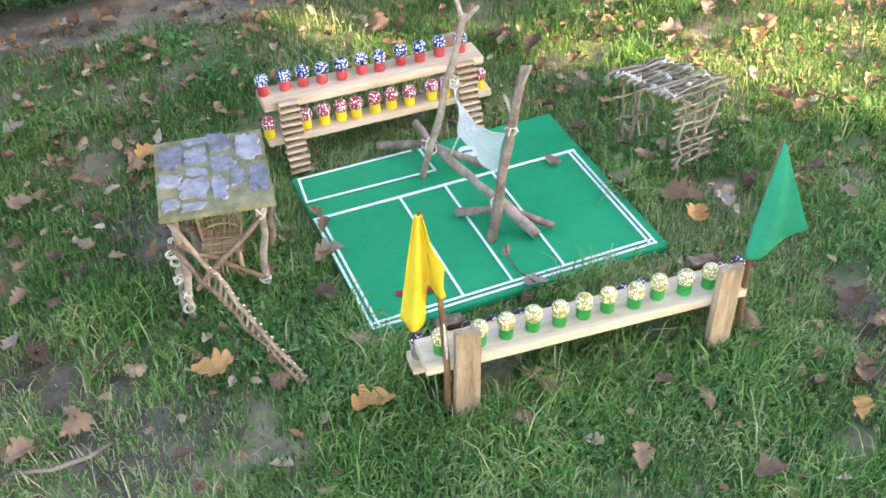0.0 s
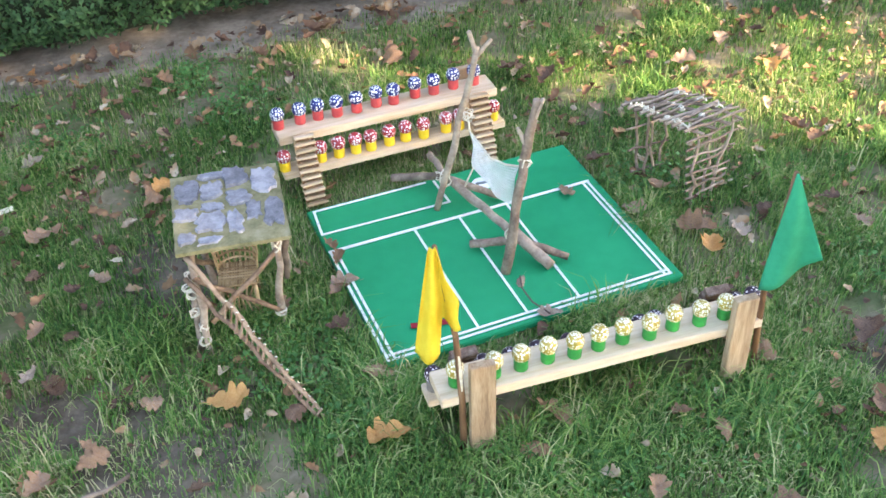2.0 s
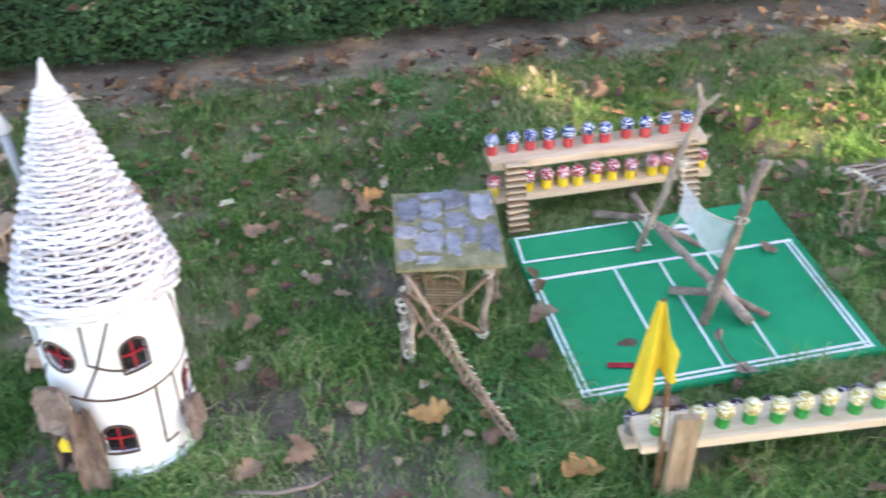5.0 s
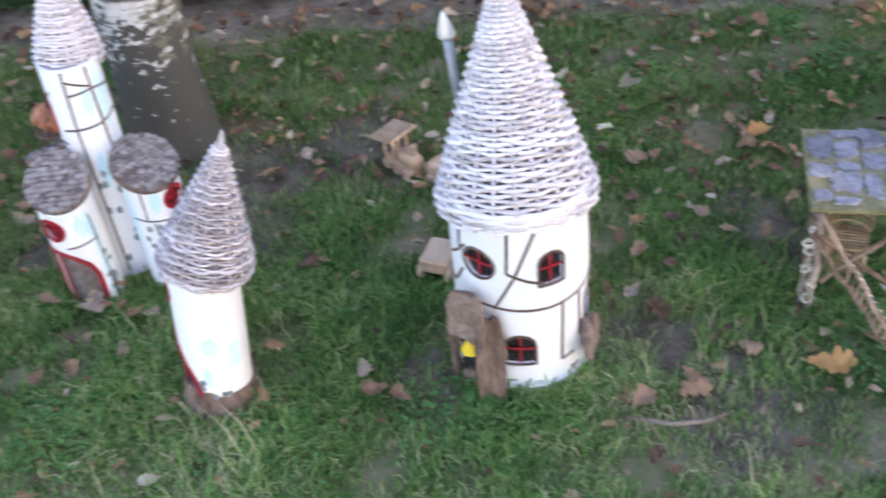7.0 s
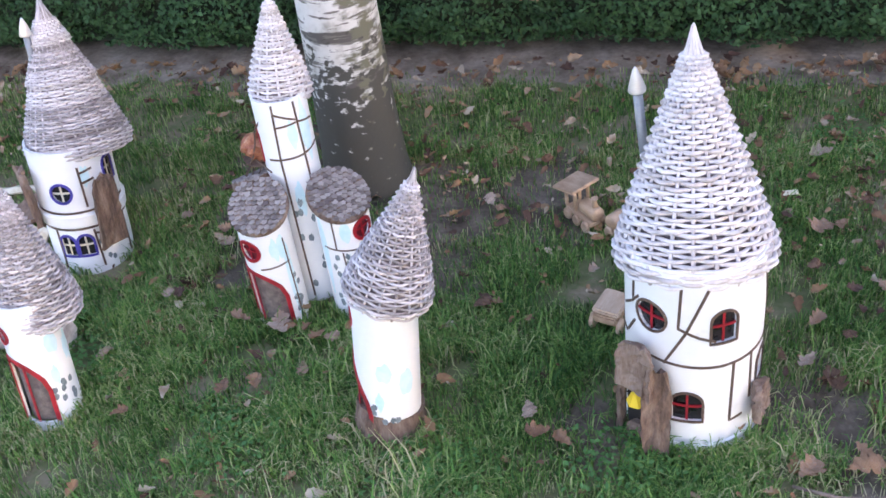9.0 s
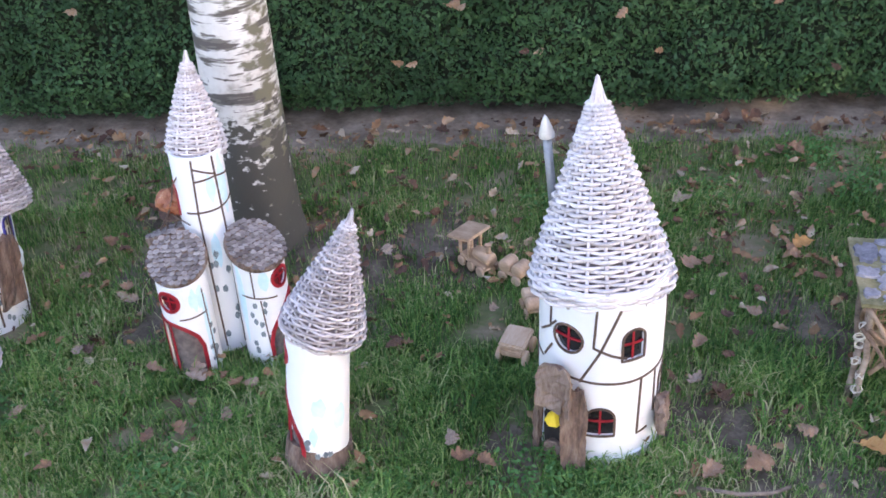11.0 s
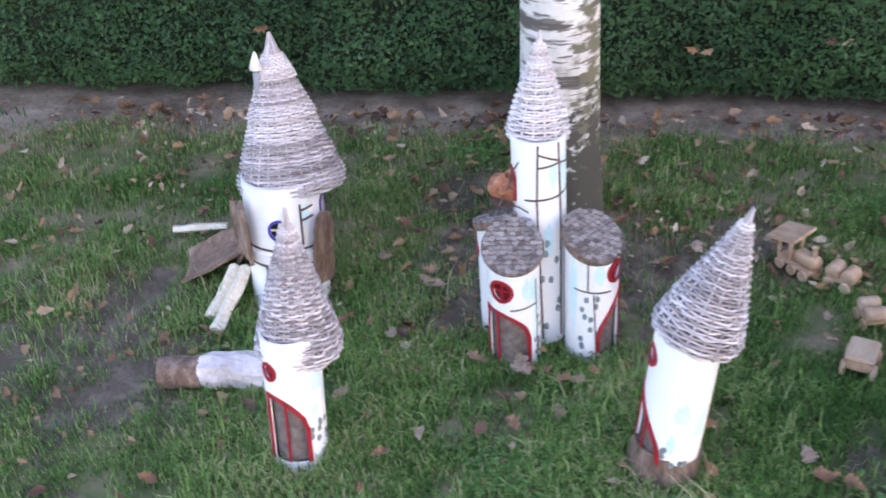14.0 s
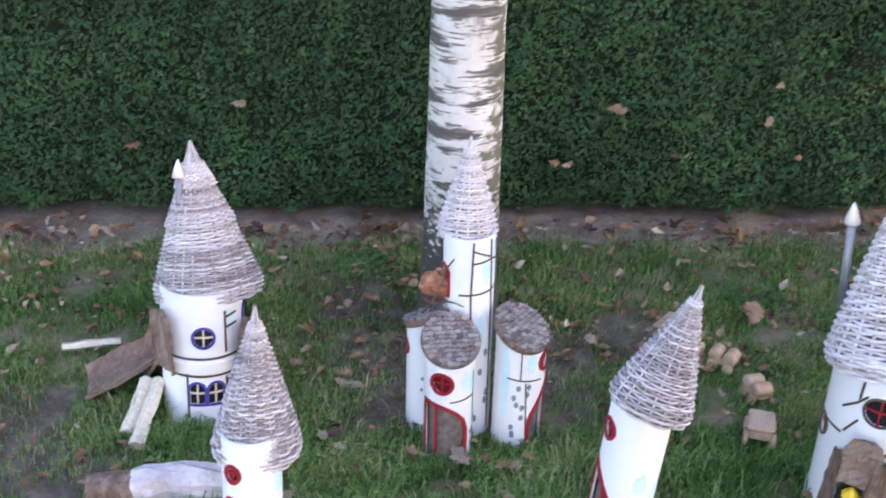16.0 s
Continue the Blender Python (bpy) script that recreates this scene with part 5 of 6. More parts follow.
def castle():
    root = thing("fairy_castle", pose(-1.80, 1.36, 0), "white toy castle of joined tubes with scale-clad roofs", "toy castle")
    O = Vector((-1.80, 1.36, 0))

    def column(cx, cy, R, H, ops, tilt_dir, tilt, seed, label):
        col = part("tower_tube", shell(R, H + R * math.tan(tilt), ops, 0.005, 110, z0=-0.02), M_WHITE, root, label, m=pose(cx - O.x, cy - O.y, 0))
        ax = Vector((math.sin(tilt_dir), -math.cos(tilt_dir), 0))
        for v in col.data.vertices:
            h = H - (v.co.x * ax.x + v.co.y * ax.y) * math.tan(tilt)
            if v.co.z > h - 0.002:
                v.co.z = h - 0.002
        shingled_roof(root, (cx - O.x, cy - O.y, H + 0.006), R * 1.2, tilt_dir, tilt, seed)
        return col

    # front tube
    R = 0.054
    ops = [round_opening(radians(3), 0.200, 0.024), swoop_opening(radians(10), -0.005, 0.104, 0.15, -1, 0.35, 3.4)]
    c = column(-1.808, 1.25, R, 0.272, ops, radians(30), radians(33), 1, "white tube with round red window and open door")
    window(c, R, ops[0], M_RED, M_RED, M_REDPANE, thick=0.005, fw=0.0075)
    part("door_frame", ribbon(R, ops[1]["phi"], ops[1]["outline"], 0.0085, 0.0025), M_RED, c, "red painted door surround")
    part("door_panel", patch(R - 0.01, ops[1]["phi"], -0.045, 0.047, ops[1]["lo"], ops[1]["hi"], 0.002), M_MESHDOOR, c)
    part("door_bar", ribbon(R - 0.003, ops[1]["phi"], [(-0.018, 0), (-0.018, 0.146)], 0.006, 0.002), M_RED, c)
    beams(c, R, radians(60), [[(-0.035, 0.155), (0.03, 0.16)], [(0.025, 0.22), (0.03, 0.0)]], 0.003)
    for k in range(10):
        blot(c, R, radians(random.uniform(76, 104)), random.uniform(0.02, 0.13), 0.011, 0.014, M_BLUEGREY, 500 + k)
    blot(c, R, radians(62), 0.2, 0.022, 0.05, M_PALEBLUE, 520)
    blot(c, R, radians(80), 0.2, 0.02, 0.06, M_PALEBLUE, 521)
    blot(c, R, radians(88), 0.12, 0.018, 0.2, M_PALEBLUE, 522)
    # right tube
    R = 0.056
    ops = [round_opening(radians(88), 0.215, 0.023), swoop_opening(radians(82), -0.005, 0.078, 0.17, 1, 0.55, 1.6)]
    c = column(-1.685, 1.362, R, 0.272, ops, radians(78), radians(30), 2, "white tube with red window and curved red doorway")
    window(c, R, ops[0], M_RED, M_RED, M_REDPANE, thick=0.005, fw=0.0075)
    part("door_frame", ribbon(R, ops[1]["phi"], ops[1]["outline"], 0.0085, 0.0025), M_RED, c, "red painted door surround")
    part("door_panel", patch(R - 0.014, ops[1]["phi"], -0.03, 0.03, ops[1]["lo"], ops[1]["hi"], 0.002), M_MESHDOOR, c)
    beams(c, R, radians(20), [[(-0.03, 0.18), (0.05, 0.172)], [(0.0, 0.25), (0.0, 0.18)], [(0.012, 0.17), (0.02, 0.0)]], 0.003)
    for k in range(12):
        blot(c, R, radians(random.uniform(0, 45)), random.uniform(0.02, 0.16), 0.011, 0.015, M_BLUEGREY, 540 + k)
    blot(c, R, radians(-15), 0.17, 0.022, 0.2, M_PALEBLUE, 556)
    blot(c, R, radians(45), 0.22, 0.024, 0.05, M_PALEBLUE, 557)
    # back left tube
    R = 0.05
    ops = [round_opening(radians(-60), 0.2, 0.018)]
    c = column(-1.893, 1.336, R, 0.27, ops, radians(-112), radians(28), 3, "white tube with beam lines")
    window(c, R, ops[0], M_RED, M_RED, M_REDPANE, thick=0.005, fw=0.0075)
    for k in range(8):
        blot(c, R, radians(random.uniform(0, 50)), random.uniform(0.02, 0.18), 0.007, 0.01, M_BLUEGREY, 560 + k)
    # tall tube
    R = 0.056
    ops = [arch_opening(radians(-48), 0.335, 0.04, 0.07)]
    c = part("tall_tube", shell(R, 0.475, ops, 0.005, 110, z0=-0.02), M_WHITE, root, "tall white tube with beam lines", m=Matrix.Translation((-0.01, 0.004, 0)) @ Matrix.Shear("XY", 4, (-0.055, 0.075)))
    window(c, R, ops[0], M_RED, M_RED, M_REDPANE, thick=0.005, fw=0.0075)
    beams(c, R, radians(30), [[(0.0, 0.47), (-0.004, 0.34), (0.004, 0.0)], [(0.045, 0.47), (0.05, 0.3), (0.048, 0.0)], [(0.0, 0.42), (0.045, 0.425), (0.09, 0.415)], [(-0.03, 0.345), (0.045, 0.35), (0.09, 0.36)], [(0.0, 0.45), (0.045, 0.43)]], 0.004)
    blot(c, R, radians(62), 0.4, 0.022, 0.06, M_PALEBLUE, 580)
    blot(c, R, radians(95), 0.4, 0.03, 0.12, M_PALEBLUE, 581)
    blot(c, R, radians(50), 0.25, 0.022, 0.08, M_PALEBLUE, 582)
    for k in range(9):
        blot(c, R, radians(random.uniform(30, 75)), random.uniform(0.02, 0.25), 0.012, 0.018, M_BLUEGREY, 590 + k)
    wicker_roof(root, (-0.036, 0.042, 0.452), (-0.05, 0.078, 0.665), 0.066, 33, 16, 0.0031, M_WILLOW, 0.1, "woven white willow cone", 0.1)
    # balcony roofed with rusty foil, and dark twigs across
    rnd = random.Random(71)
    bm = bmesh.new()
    bmesh.ops.create_icosphere(bm, subdivisions=3, radius=1.0)
    for v in bm.verts:
        d = v.co.normalized()
        v.co = d * (1 + 0.22 * math.sin(5 * d.x + 3 * d.z) * math.sin(6 * d.y + 2) + 0.12 * math.sin(13 * d.x - 11 * d.z) + rnd.uniform(-0.07, 0.07))
        v.co = Vector((v.co.x * 0.04, v.co.y * 0.032, v.co.z * 0.03))
    part("balcony_roof", bm, M_COPPER, root, "crumpled rusty red and cream bundle", m=pose(-0.078, -0.012, 0.35, 10, -8, 20))
    part("balcony_floor", lathe([(0.034, 0), (0.036, 0.006)], 14, pose(-0.08, -0.015, 0.318)), M_BEAM, root)
    for k, (a, b) in enumerate((((-0.1, -0.05, 0.29), (-0.03, -0.03, 0.44)), ((-0.12, -0.02, 0.325), (0.0, -0.06, 0.335)), ((-0.08, -0.06, 0.28), (-0.09, -0.02, 0.33)), ((-0.06, -0.06, 0.285), (-0.06, -0.03, 0.33)))):
        part("twig", stick(a, b, 0.0024, 0.0018, 5, 0.08, 5, 0.1, 600 + k), M_BEAM, root, "thin dark twig")


def small_tower(name, base, top, tip, R, H, cone_r, cone_z, ops, seed, label, stump, willow, rows):
    """A short leaning tube with a willow cone."""
    base, top, tip = Vector(base), Vector(top), Vector(tip)
    root = thing(name, pose(*base), label, "toy tower")
    sh = (top - base) / top.z
    body = part("wall", shell(R, H, ops, 0.005, 110, z0=-0.02), M_WHITE, root, "white painted tube wall", m=Matrix.Shear("XY", 4, (sh.x, sh.y)))
    window(body, R, ops[0], M_RED, M_RED, M_REDPANE, thick=0.005, fw=0.0075)
    part("door_frame", ribbon(R, ops[1]["phi"], ops[1]["outline"], 0.0085, 0.0025), M_RED, body, "red painted door surround")
    part("door_panel", patch(R - 0.012, ops[1]["phi"], ops[1]["s0"] * 0.95, ops[1]["s1"] * 0.95, ops[1]["lo"], ops[1]["hi"], 0.002), M_MESHDOOR, body)
    part("door_bar", ribbon(R - 0.004, ops[1]["phi"], [(0.0, 0.0), (0.0, ops[1]["hi"](0))], 0.005, 0.002), M_RED, body)
    f0 = math.degrees(ops[1]["phi"])
    for k in range(11):
        blot(body, R, radians(f0 + random.uniform(45, 95)), random.uniform(0.02, 0.085), 0.011, 0.014, M_BLUEGREY, seed * 50 + k)
    blot(body, R, radians(f0 + 70), 0.17, 0.03, 0.045, M_PALEBLUE, seed * 50 + 20)
    blot(body, R, radians(f0 + 60), 0.1, 0.018, 0.04, M_PALEBLUE, seed * 50 + 21)
    blot(body, R, radians(f0 + 110), 0.14, 0.03, 0.06, M_PALEBLUE, seed * 50 + 22)
    if stump:
        bm = tube(bmesh.new(), [(0, 0, -0.02), (0.0, 0.0, 0.0), (0.002, 0.004, 0.03), (0.004, 0.008, 0.048)], [0.072, 0.069, 0.066, 0.064], 26, 0.03)
        for v in bm.verts:
            if v.co.z > 0.04:
                v.co.z += -0.25 * v.co.y * 0.4 + random.uniform(-0.003, 0.003)
        part("stump_foot", bm, M_ROUGHBARK, root, "bark-covered stump foot")
    wicker_roof(root, cone_z, tip - base, cone_r, rows, 18 if stump else 22, 0.0027 if stump else 0.003, willow, 0.06, "woven willow cone", 0.09, ((0.86, 1.0),))
    return root


def tower_c():
    R, H = 0.094, 0.30
    root = thing("fairy_tower", pose(-2.40, 1.185, 0), "white toy tower with violet windows and grey willow cone", "toy tower")
    op = [round_opening(radians(34), 0.2, 0.024), arch_opening(radians(24), 0.034, 0.038, 0.056), arch_opening(radians(50), 0.034, 0.038, 0.056), arch_opening(radians(112), 0.2, 0.036, 0.06)]
    part("wall", shell(R, H, op, z0=-0.02), M_WHITE, root, "white painted tube wall")
    for o in op:
        window(root, R, o, M_BLUE, M_CREAM, fw=0.006)
    part("ledge", lathe([(R, 0.112), (R + 0.006, 0.114), (R + 0.008, 0.14), (R, 0.146)], 60), M_WHITE, root)
    beams(root, R + 0.001, radians(35), [[(-0.12, 0.108), (0.0, 0.106), (0.16, 0.108)], [(-0.12, 0.15), (0.0, 0.149), (0.16, 0.15)], [(0.048, 0.26), (0.05, 0.16)], [(0.05, 0.1), (0.055, 0.0)], [(0.135, 0.26), (0.14, 0.0)], [(0.05, 0.22), (0.08, 0.225)], [(0.05, 0.245), (0.08, 0.25)],
                                         [(-0.04, 0.12), (-0.038, 0.0)], [(0.05, 0.09), (0.075, 0.085)]], 0.005)
    blot(root, R, radians(72), 0.235, 0.022, 0.05, M_PALEBLUE, 701)
    for k in range(8):
        blot(root, R, radians(random.uniform(60, 120)), random.uniform(0.01, 0.09), 0.01, 0.014, M_BLUEGREY, 710 + k)
    part("bark_shutter", bark_slab(0.07, 0.18, 0.014, 21, facing(R + 0.012, 84, 0.055, 8, 4)), M_ROUGHBARK, root, "rough bark slab")
    part("bark_shutter", bark_slab(0.075, 0.14, 0.014, 22, facing(R + 0.012, -14, 0.12, -10, 4)), M_ROUGHBARK, root, "rough bark slab")
    lean = Matrix.Shear("XY", 4, (-0.01, 0.2))
    for ob in root.children:
        ob.matrix_basis = lean @ ob.matrix_basis
    wicker_roof(root, (-0.004, 0.06, 0.252), (-0.07, 0.126, 0.59), 0.13, 62, 28, 0.0029, M_WILLOW2, 0.04, "woven grey willow cone with a paler band", 0.12, ((0.36, 0.47), (0.72, 1.0)), (0.0, 0.48, 0.72, 1.0))
    chimney(root, (-0.06, 0.048, 0.40), (-0.064, 0.064, 0.535), 0.0078)


tower_a()
castle()
small_tower("leaning_tower", (-1.396, 1.114, 0), (-1.357, 1.148, 0.25), (-1.305, 1.192, 0.556), 0.06, 0.335, 0.083, (0.034, 0.018, 0.314),
            [round_opening(radians(-54), 0.262, 0.02), swoop_opening(radians(-36), 0.02, 0.088, 0.165, -1, 0.66, 1.5)], 15, "leaning white toy tower with red door on a stump", True, M_WILLOW2, 38)
small_tower("small_tower", (-2.025, 0.785, 0), (-2.05, 0.852, 0.25), (-2.042, 0.866, 0.506), 0.056, 0.26, 0.086, (-0.018, 0.06, 0.2),
            [round_opening(radians(-8), 0.196, 0.016), swoop_opening(radians(22), 0.0, 0.082, 0.145, -1, 0.4, 2.6)], 16, "slim white toy tower with red door frame", False, M_WILLOW2, 54)
tower_c()


# ---- loose wood beside the towers ----
def loose_wood():
    r = thing("bark_slab", pose(-2.665, 1.10, 0.0, 0, 0, -52), "broad brown bark slab propped against the tower", "bark")
    part("slab", bark_slab(0.14, 0.2, 0.016, 31, pose(0, 0, 0.006, -66, 0, 0)), M_REDBARK, r)
    part("slab", bark_slab(0.1, 0.13, 0.014, 32, pose(0.01, 0.13, 0.05, -30, 12, 10)), M_REDBARK, r)
    for k, (a, b) in enumerate((((-2.475, 1.12, 0.07), (-2.425, 0.955, 0.012)), ((-2.505, 1.115, 0.065), (-2.47, 0.985, 0.012)))):
        s = thing("split_stick", pose(0, 0, 0), "pale split stick leaning against the tower foot", "stick", "split sticks")
        part("stick", stick(a, b, 0.016, 0.018, 5, 0.02, 5, 0.1, 40 + k), M_SPLIT, s)
    s = thing("split_stick", pose(0, 0, 0), "short pale split stick lying in the grass", "stick", "split sticks")
    part("stick", stick((-2.83, 1.205, 0.016), (-2.712, 1.285, 0.018), 0.012, 0.011, 5, 0.02, 5, 0.1, 44), M_SPLIT, s)
    s = thing("bark_log", pose(0, 0, 0), "short log, brown at one end, silvery bark at the other", "log")
    part("brown_end", tube(bmesh.new(), [(-2.41, 0.775, 0.03), (-2.37, 0.80, 0.03), (-2.335, 0.825, 0.03)], [0.034, 0.036, 0.035], 16, 0.05), M_ROUGHBARK, s)
    part("silver_bark", tube(bmesh.new(), [(-2.338, 0.823, 0.032), (-2.31, 0.84, 0.03), (-2.28, 0.862, 0.034), (-2.25, 0.878, 0.03), (-2.2, 0.9, 0.034), (-2.14, 0.92, 0.03)], [0.036, 0.041, 0.037, 0.041, 0.036, 0.03], 16, 0.13), M_WILLOW2, s)


def wagon(name, x, y, ang, round_top, label, k=1.0):
    r = thing(name, pose(x, y, 0, 0, 0, ang) @ Matrix.Scale(k, 4), label, "toy wagon", "wooden toy train")
    part("body", board(0.062, 0.04, 0.016, 0.003, pose(0, 0, 0.018)), M_TOY, r)
    if round_top:
        for dx in (-0.018, 0.02):
            part("load", lathe([(0.0, -0.022), (0.014, -0.022), (0.017, -0.018), (0.017, 0.018), (0.014, 0.022), (0, 0.022)], 16, pose(dx, 0, 0.04, 90, 0, 0)), M_TOY, r, smooth=True)
    else:
        part("load", board(0.058, 0.046, 0.009, 0.003, pose(0, 0, 0.034)), M_TOY, r)
    for dx in (-0.02, 0.02):
        for dy in (-0.023, 0.023):
            part("wheel", lathe([(0, -0.004), (0.012, -0.004), (0.014, -0.002), (0.014, 0.002), (0.012, 0.004), (0, 0.004)], 16, pose(dx, dy, 0.014, 90, 0, 0)), M_TOY, r)


def toy_train():
    wagon("toy_wagon", -1.292, 1.828, -12, True, "beech toy wagon with round logs")
    wagon("toy_wagon", -1.196, 1.724, -52, True, "beech toy wagon with round logs")
    wagon("toy_wagon", -1.167, 1.564, -84, False, "plain beech toy wagon on the grass", 1.3)
    r = thing("toy_engine", pose(-1.40, 1.84, 0, 0, 0, -24), "beech toy engine with a broad slanting roof", "toy train", "wooden toy train")
    part("chassis", board(0.1, 0.042, 0.014, 0.003, pose(0.005, 0, 0.016)), M_TOY, r)
    part("boiler", lathe([(0, -0.028), (0.016, -0.028), (0.018, -0.024), (0.018, 0.024), (0.016, 0.028), (0, 0.028)], 16, pose(0.03, 0, 0.046, 0, 90, 0)), M_TOY, r, smooth=True)
    for dx in (-0.042, -0.008):
        for dy in (-0.018, 0.018):
            part("cab_post", board(0.007, 0.007, 0.055, 0.001, pose(dx, dy, 0.029)), M_TOY, r)
    part("cab_roof", board(0.088, 0.078, 0.007, 0.002, pose(-0.028, 0, 0.086, 8, -16, 0)), M_TOY, r)
    part("chimney", lathe([(0.007, 0.0), (0.006, 0.02), (0.009, 0.024)], 12, pose(0.045, 0, 0.062)), M_TOY, r)
    for dx in (-0.03, 0.005, 0.04):
        for dy in (-0.025, 0.025):
            part("wheel", lathe([(0, -0.004), (0.012, -0.004), (0.014, -0.002), (0.014, 0.002), (0.012, 0.004), (0, 0.004)], 16, pose(dx, dy, 0.014, 90, 0, 0)), M_TOY, r)


loose_wood()
toy_train()

# ---- twigs and fallen leaves ----
tw = thing("fallen_twig", pose(0, 0, 0.008), "thin bare grey twig lying in the grass", "twig")
part("twig", tube(bmesh.new(), [(-0.535, 1.412, 0.004), (-0.56, 1.375, 0.012), (-0.61, 1.345, 0.014), (-0.69, 1.335, 0.006)], [0.004, 0.0045, 0.0045, 0.003], 6), M_BARKSTICK, tw, smooth=True)
tw = thing("fallen_twig", pose(0, 0, 0.019), "thin dark twig lying on the green board", "twig")
part("twig", tube(bmesh.new(), [(0.115, 1.93, 0.012), (0.12, 1.895, 0.01), (0.14, 1.86, 0.006), (0.175, 1.83, 0.003)], 0.0018, 5), M_BEAM, tw)


sc = thing("paper_scrap", pose(-1.024, 2.125, 0.02, 8, -6, 30), "small pale scrap lying flat in the grass", "scrap")
part("scrap", board(0.034, 0.016, 0.003, 0.001), M_CREAM, sc)


def oak_leaf(seed, curl, n=30, half=3, name="oak_leaf"):
    """A crumpled lobed leaf of unit length; its two halves differ a little."""
    rnd = random.Random(seed)
    bm = bmesh.new()
    lobes = [rnd.uniform(2.9, 4.1) for _ in (0, 1)]
    ph = [rnd.uniform(0.0, 0.9) for _ in (0, 1)]
    w1, w2, w3 = rnd.uniform(0, 6), rnd.uniform(0, 6), rnd.uniform(4, 7)
    fold = rnd.uniform(0.1, 0.5) * (1 if curl > 0 else -1)
    rows = []
    for i in range(n + 1):
        s = i / n
        env = math.sin(math.pi * min(1, s * 0.93 + 0.05)) ** 0.75 * (0.5 + 0.55 * s)
        row = []
        for j in range(-half, half + 1):
            side = 0 if j < 0 else 1
            hw = 0.38 * env * (0.42 + 0.62 * abs(math.cos(math.pi * lobes[side] * s + ph[side])) ** 0.55) + 0.01
            y = j / half * hw * (1 + rnd.uniform(-0.05, 0.05))
            x = s - 0.5 + 0.12 * abs(j / half) * env
            z = curl * (0.5 * (s - 0.5) ** 2 + 2.2 * y * y) + fold * abs(y) + 0.05 * math.sin(w3 * x * 1.6 + w1) * math.sin(8 * y + w2) + 0.022 * math.sin(17 * x + 13 * y + w2) + rnd.uniform(-0.01, 0.01)
            row.append(bm.verts.new((x, y + 0.06 * math.sin(3 * s + w1), z)))
        rows.append(row)
    for a, b in zip(rows, rows[1:]):
        for j in range(2 * half):
            bm.faces.new((a[j], b[j], b[j + 1], a[j + 1]))
    st = [bm.verts.new(p) for p in ((-0.5, -0.012, 0), (-0.68, -0.008, 0.03), (-0.68, 0.008, 0.03), (-0.5, 0.012, 0))]
    bm.faces.new(st)
    return mesh_of(name, bm, M_LEAF, True)


OAK = [oak_leaf(k, (0.25, 0.6, -0.3, 0.9, 0.45, -0.5)[k % 6]) for k in range(10)]
OAK_ORANGE = []
for me in OAK[:5]:
    me = me.copy()
    me.materials[0] = M_LEAF_ORANGE
    OAK_ORANGE.append(me)
BIG_LEAVES = [(-0.4, 1.58), (-0.1, 1.5), (-0.14, 1.67), (-0.72, 1.59), (-0.23, 1.77), (-0.27, 1.56), (0.49, 2.12), (0.42, 2.25), (0.51, 2.04), (0.57, 2.1), (0.72, 1.53), (0.76, 1.79), (0.81, 1.76), (0.55, 1.39), (0.74, 1.61),
              (0.47, 1.55), (-0.4, 1.38), (-0.68, 1.37), (-0.71, 2.19), (-1.02, 2.3), (-0.91, 2.03), (-0.81, 2.68), (-0.24, 2.85), (-0.59, 2.82), (0.17, 1.57), (0.15, 1.49), (0.29, 2.36), (0.34, 1.41), (0.8, 2.86), (0.53, 2.81)]
MORE_LEAVES = [(0.64, 2.94), (0.17, 2.73), (0.45, 2.84), (0.76, 2.5), (0.8, 2.46), (0.57, 1.75), (0.75, 2.78), (0.36, 2.17), (-0.6, 1.43), (0.08, 2.77), (-2.06, 1.14), (-2.13, 1.38), (-2.19, 1.12), (-1.75, 1.17), (-1.7, 1.21), (-1.64, 1.22),
               (-1.73, 0.99), (-1.68, 1.03), (-1.17, 1.25), (-1.12, 1.21), (-0.73, 1.6), (-0.69, 2.22), (-1.25, 2.09), (-1.02, 2.39), (-2.18, 0.8), (-2.04, 0.93), (-1.62, 1.11), (-1.39, 1.47), (-1.62, 1.78), (-1.27, 1.66), (-2.7, 1.81), (-1.77, 2.1)]
ON_BOARD = [(-0.262, 1.985), (-0.245, 1.885), (0.118, 1.93), (0.175, 1.835), (-0.235, 1.91), (-0.06, 1.86), (-0.285, 2.03), (0.215, 2.235)]


FEW_LEAVES = [(-0.93, 2.82), (-0.86, 2.67), (-1.01, 2.47), (-0.88, 1.9), (-0.78, 1.86), (-0.73, 1.9), (-0.74, 1.73), (-0.78, 1.62), (-0.35, 1.67), (-0.35, 1.83), (-0.22, 1.78), (0.11, 2.76), (0.29, 2.58), (0.24, 2.53), (0.34, 2.85),
              (0.78, 2.22), (0.64, 2.19), (0.83, 2.13), (0.93, 2.5), (0.4, 1.58), (0.2, 1.56), (0.67, 1.59), (-1.77, 1.2), (-1.74, 1.2), (-1.66, 1.2), (-2.08, 1.34), (-2.26, 1.38), (-2.04, 1.15), (-1.86, 0.83), (-2.3, 1.52), (-1.58, 1.76),
              (-0.81, 1.73), (-0.62, 1.46), (-0.54, 1.57), (-1.07, 1.22), (-0.88, 2.05), (-1.42, 1.46), (-1.85, 1.16)]
HEDGE_LEAVES = [(0.29, 0.26), (1.19, 0.19), (0.09, 0.41), (-0.08, 0.24), (0.58, 0.48), (0.57, 0.37), (1.0, 0.39), (-0.04, 0.23), (0.68, 0.25), (0.33, 0.26), (-1.02, 0.42), (-1.34, 0.29), (0.11, 0.4)]          # along the hedge, height


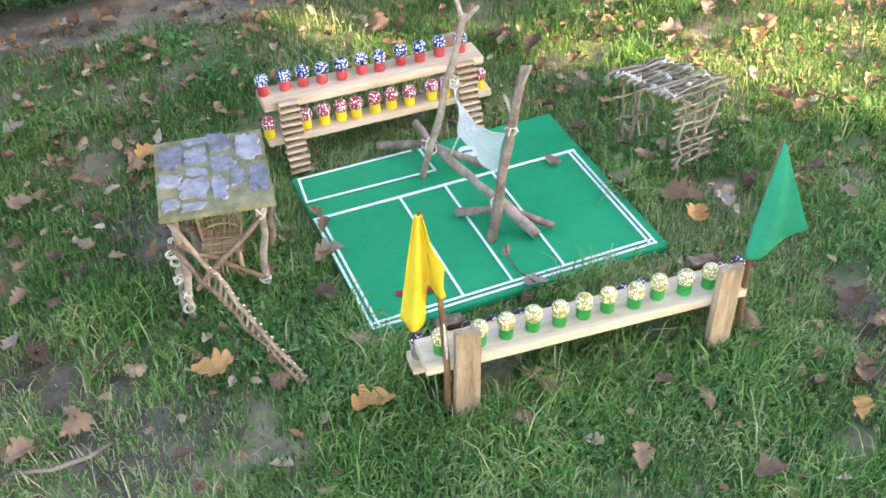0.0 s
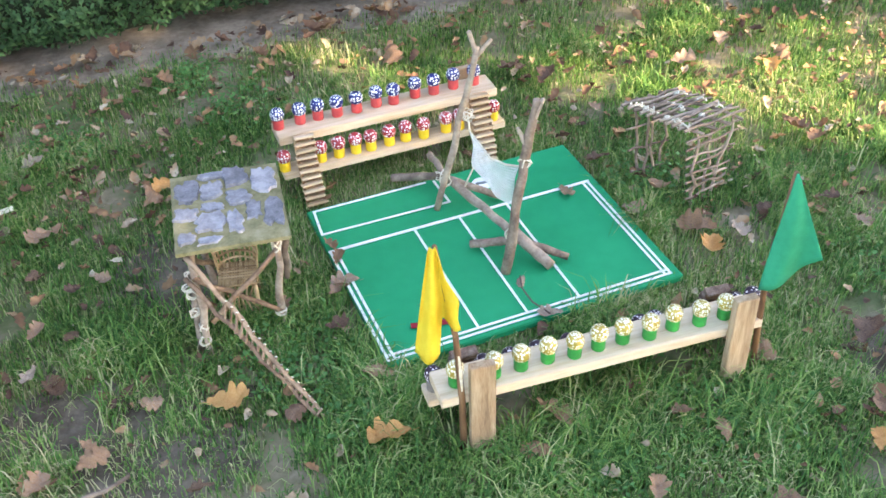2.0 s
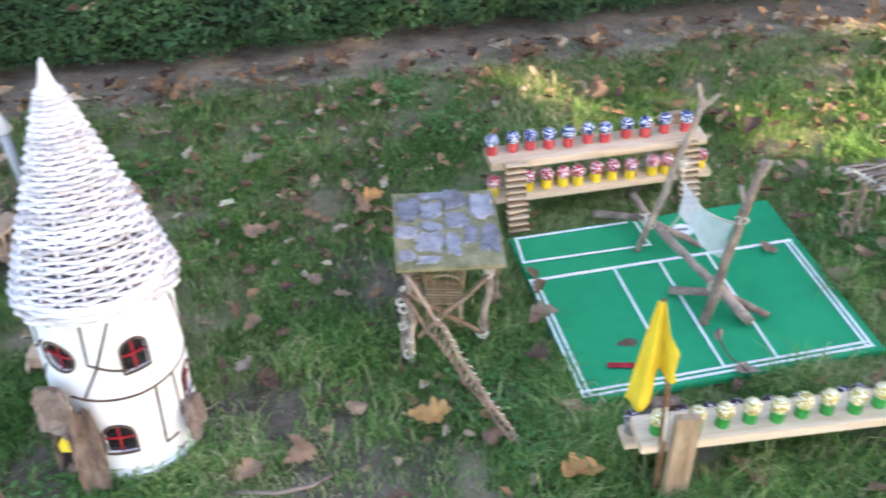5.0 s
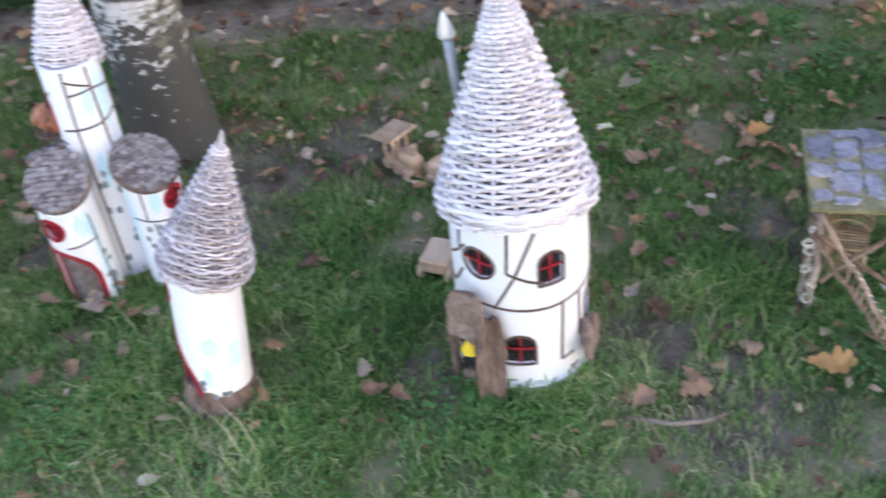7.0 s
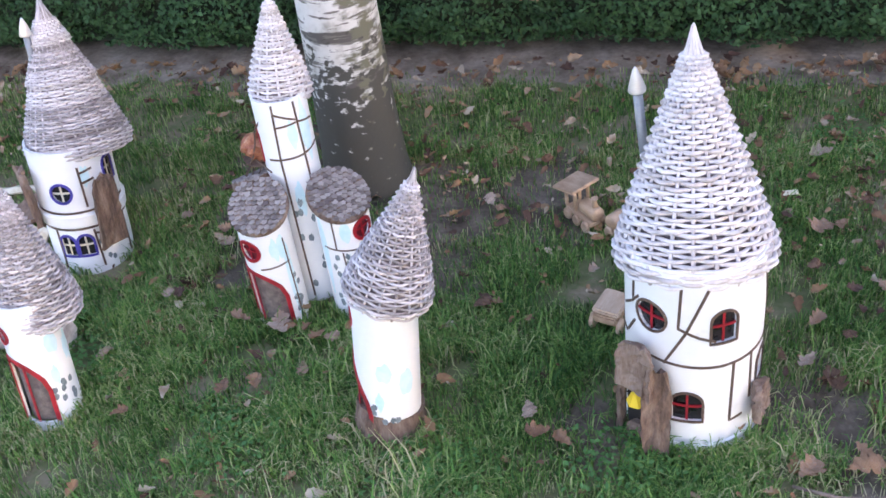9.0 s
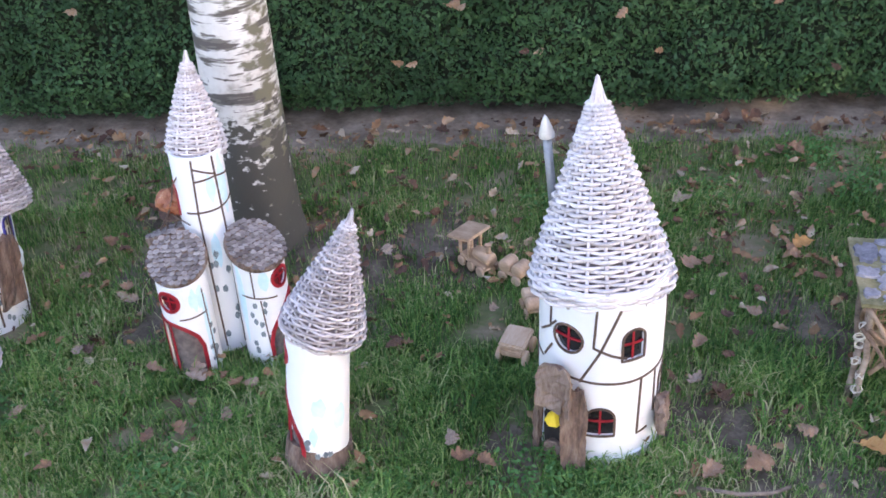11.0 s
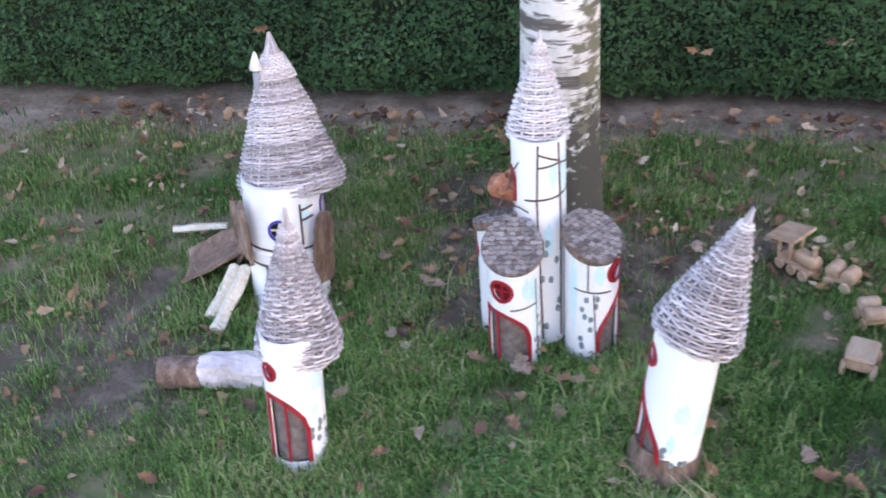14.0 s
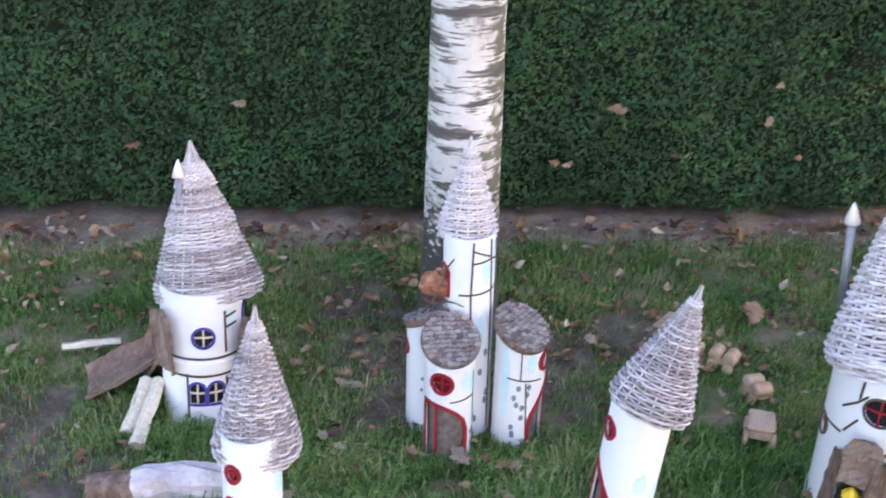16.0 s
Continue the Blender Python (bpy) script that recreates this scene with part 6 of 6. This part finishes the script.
def drop_leaves():
    rnd = random.Random(12)
    for k, (x, y) in enumerate(BIG_LEAVES + MORE_LEAVES + FEW_LEAVES):
        size = (0.085 if k in (0, 1, 2, 3, 6, 11, 12, 22) else 0.062) * rnd.uniform(0.8, 1.15)
        if k >= 40 and k not in (52, 51):
            size *= 0.66
        orange = k in (0, 1, 8, 10, 36, 51)
        ob = new("oak_leaf", OAK_ORANGE[k % 5] if orange else OAK[k % len(OAK)])
        ob.matrix_basis = pose(x, y, 0.024 + rnd.uniform(0, 0.008), rnd.uniform(-22, 22), rnd.uniform(-22, 22), rnd.uniform(0, 360)) @ Matrix.Diagonal((size, size * rnd.uniform(1.0, 1.35), size, 1))
        tagged(ob, "curled orange-brown oak leaf on the grass" if orange else "curled dry brown oak leaf on the grass", "leaf", "fallen oak leaves")
    for k, (x, y) in enumerate(ON_BOARD):
        size = rnd.uniform(0.035, 0.06)
        ob = new("oak_leaf", OAK[(k + 3) % len(OAK)])
        ob.matrix_basis = pose(x, y, 0.021, rnd.uniform(-6, 6), rnd.uniform(-6, 6), rnd.uniform(0, 360)) @ Matrix.Diagonal((size, size, size, 1))
        tagged(ob, "small dry brown leaf lying on the green board", "leaf", "leaves on the board")


    for k, (u, z) in enumerate(HEDGE_LEAVES):
        size = rnd.uniform(0.03, 0.05)
        p = HO + HU * u + HN * 0.045
        ob = new("oak_leaf", OAK[k % len(OAK)])
        ob.matrix_basis = pose(p.x, p.y, z, rnd.uniform(50, 110), rnd.uniform(-20, 20), 25 + rnd.uniform(-40, 40)) @ Matrix.Diagonal((size, size, size, 1))
        tagged(ob, "pale dry leaf caught in the hedge", "leaf", "leaves caught in the hedge")


def clover(count=5200):
    """Low broad-leaved weeds in patches between the grass."""
    rs = np.random.RandomState(21)
    spots = np.array([(-1.25, 1.03), (-0.32, 1.72), (-0.95, 1.25), (0.22, 1.47), (-1.62, 0.92), (-1.0, 2.42), (0.4, 2.3), (-0.62, 2.62), (-2.35, 1.95), (-0.2, 1.62), (0.5, 1.62), (-1.3, 2.2), (-2.1, 0.9), (0.9, 2.0), (-0.75, 2.75)])
    c = spots[rs.randint(0, len(spots), count)] + rs.normal(0, 0.06, (count, 2))
    a = radians(26.4)
    u = (c[:, 0] - 0.045) * math.cos(a) + (c[:, 1] - 2.054) * math.sin(a)
    w = -(c[:, 0] - 0.045) * math.sin(a) + (c[:, 1] - 2.054) * math.cos(a)
    c = c[~((abs(u) < 0.33) & (abs(w) < 0.275))]
    p = np.concatenate([c, rs.uniform(0.006, 0.022, (len(c), 1))], 1)
    me = leaf_cloud("clover", p, np.tile(np.array([0.0, 0.0, 1.0]), (len(p), 1)), 0.0135, M_CLOVER, rs, 2.0)
    tagged(new("clover", me), "small bright green clover leaves among the grass", "clover", kind="stuff")


def leaf_litter(count=7200):
    """Smaller leaves and scraps all over the lawn, thickest along the hedge."""
    rs = np.random.RandomState(9)
    small = [oak_leaf(60 + k, (0.7, -0.5, 1.0, 0.4)[k % 4], 10, 1, "litter_leaf") for k in range(8)]
    src = [np.array([v.co[:] for v in me.vertices]) for me in small]
    fac = [[tuple(p.vertices) for p in me.polygons if len(p.vertices) == 4] for me in small]
    V, Q, base = [], [], 0
    a = radians(26.4)
    made = 0
    while made < count:
        x, y = rs.uniform(-3.7, 2.2), rs.uniform(0.3, 4.4)
        d = (x - HO.x) * HN.x + (y - HO.y) * HN.y
        if d < 0.0 or y < np.interp(x, [-4, -2.6, -0.6, 0.8], [0.2, 0.3, 1.15, 1.2]):
            continue
        if rs.rand() > 0.16 + 1.0 * math.exp(-d / 0.1) + 0.4 * math.exp(-d / 0.5) + (0.5 if (x > 0.1 and y > 2.15) else 0) + 0.12 * math.sin(5 * x + 3 * y) + sum(0.7 * math.exp(-((x - cx) ** 2 + (y - cy) ** 2) / r ** 2) for cx, cy, r in ((-1.6, 1.9, 0.3), (-2.0, 1.35, 0.25), (0.78, 1.68, 0.14), (-0.85, 2.25, 0.3), (-2.3, 1.8, 0.3))):
            continue
        u = (x - 0.045) * math.cos(a) + (y - 2.054) * math.sin(a)
        w = -(x - 0.045) * math.sin(a) + (y - 2.054) * math.cos(a)
        if abs(u) < 0.34 and abs(w) < 0.28:
            continue
        made += 1
        k = rs.randint(len(src))
        s = (0.007 + 0.034 * rs.rand() ** 2.4) * (1.5 if d < 0.12 else 1.0)
        R = np.array(Euler((rs.normal(0, 0.35), rs.normal(0, 0.35), rs.uniform(0, 6.28))).to_matrix())
        p = (src[k] * s) @ R.T + np.array([x, y, rs.uniform(0.004, 0.024)])
        V.append(p)
        Q.append(np.array(fac[k]) + base)
        base += len(p)
    for me in small:
        bpy.data.meshes.remove(me)
    me = from_arrays("leaf_litter", np.concatenate(V), np.concatenate(Q))
    me.materials.append(M_LITTER)
    tagged(new("leaf_litter", me), "scattered small dry brown leaves over the lawn", "leaves", kind="stuff")


drop_leaves()
leaf_litter()
clover()
make_grass()
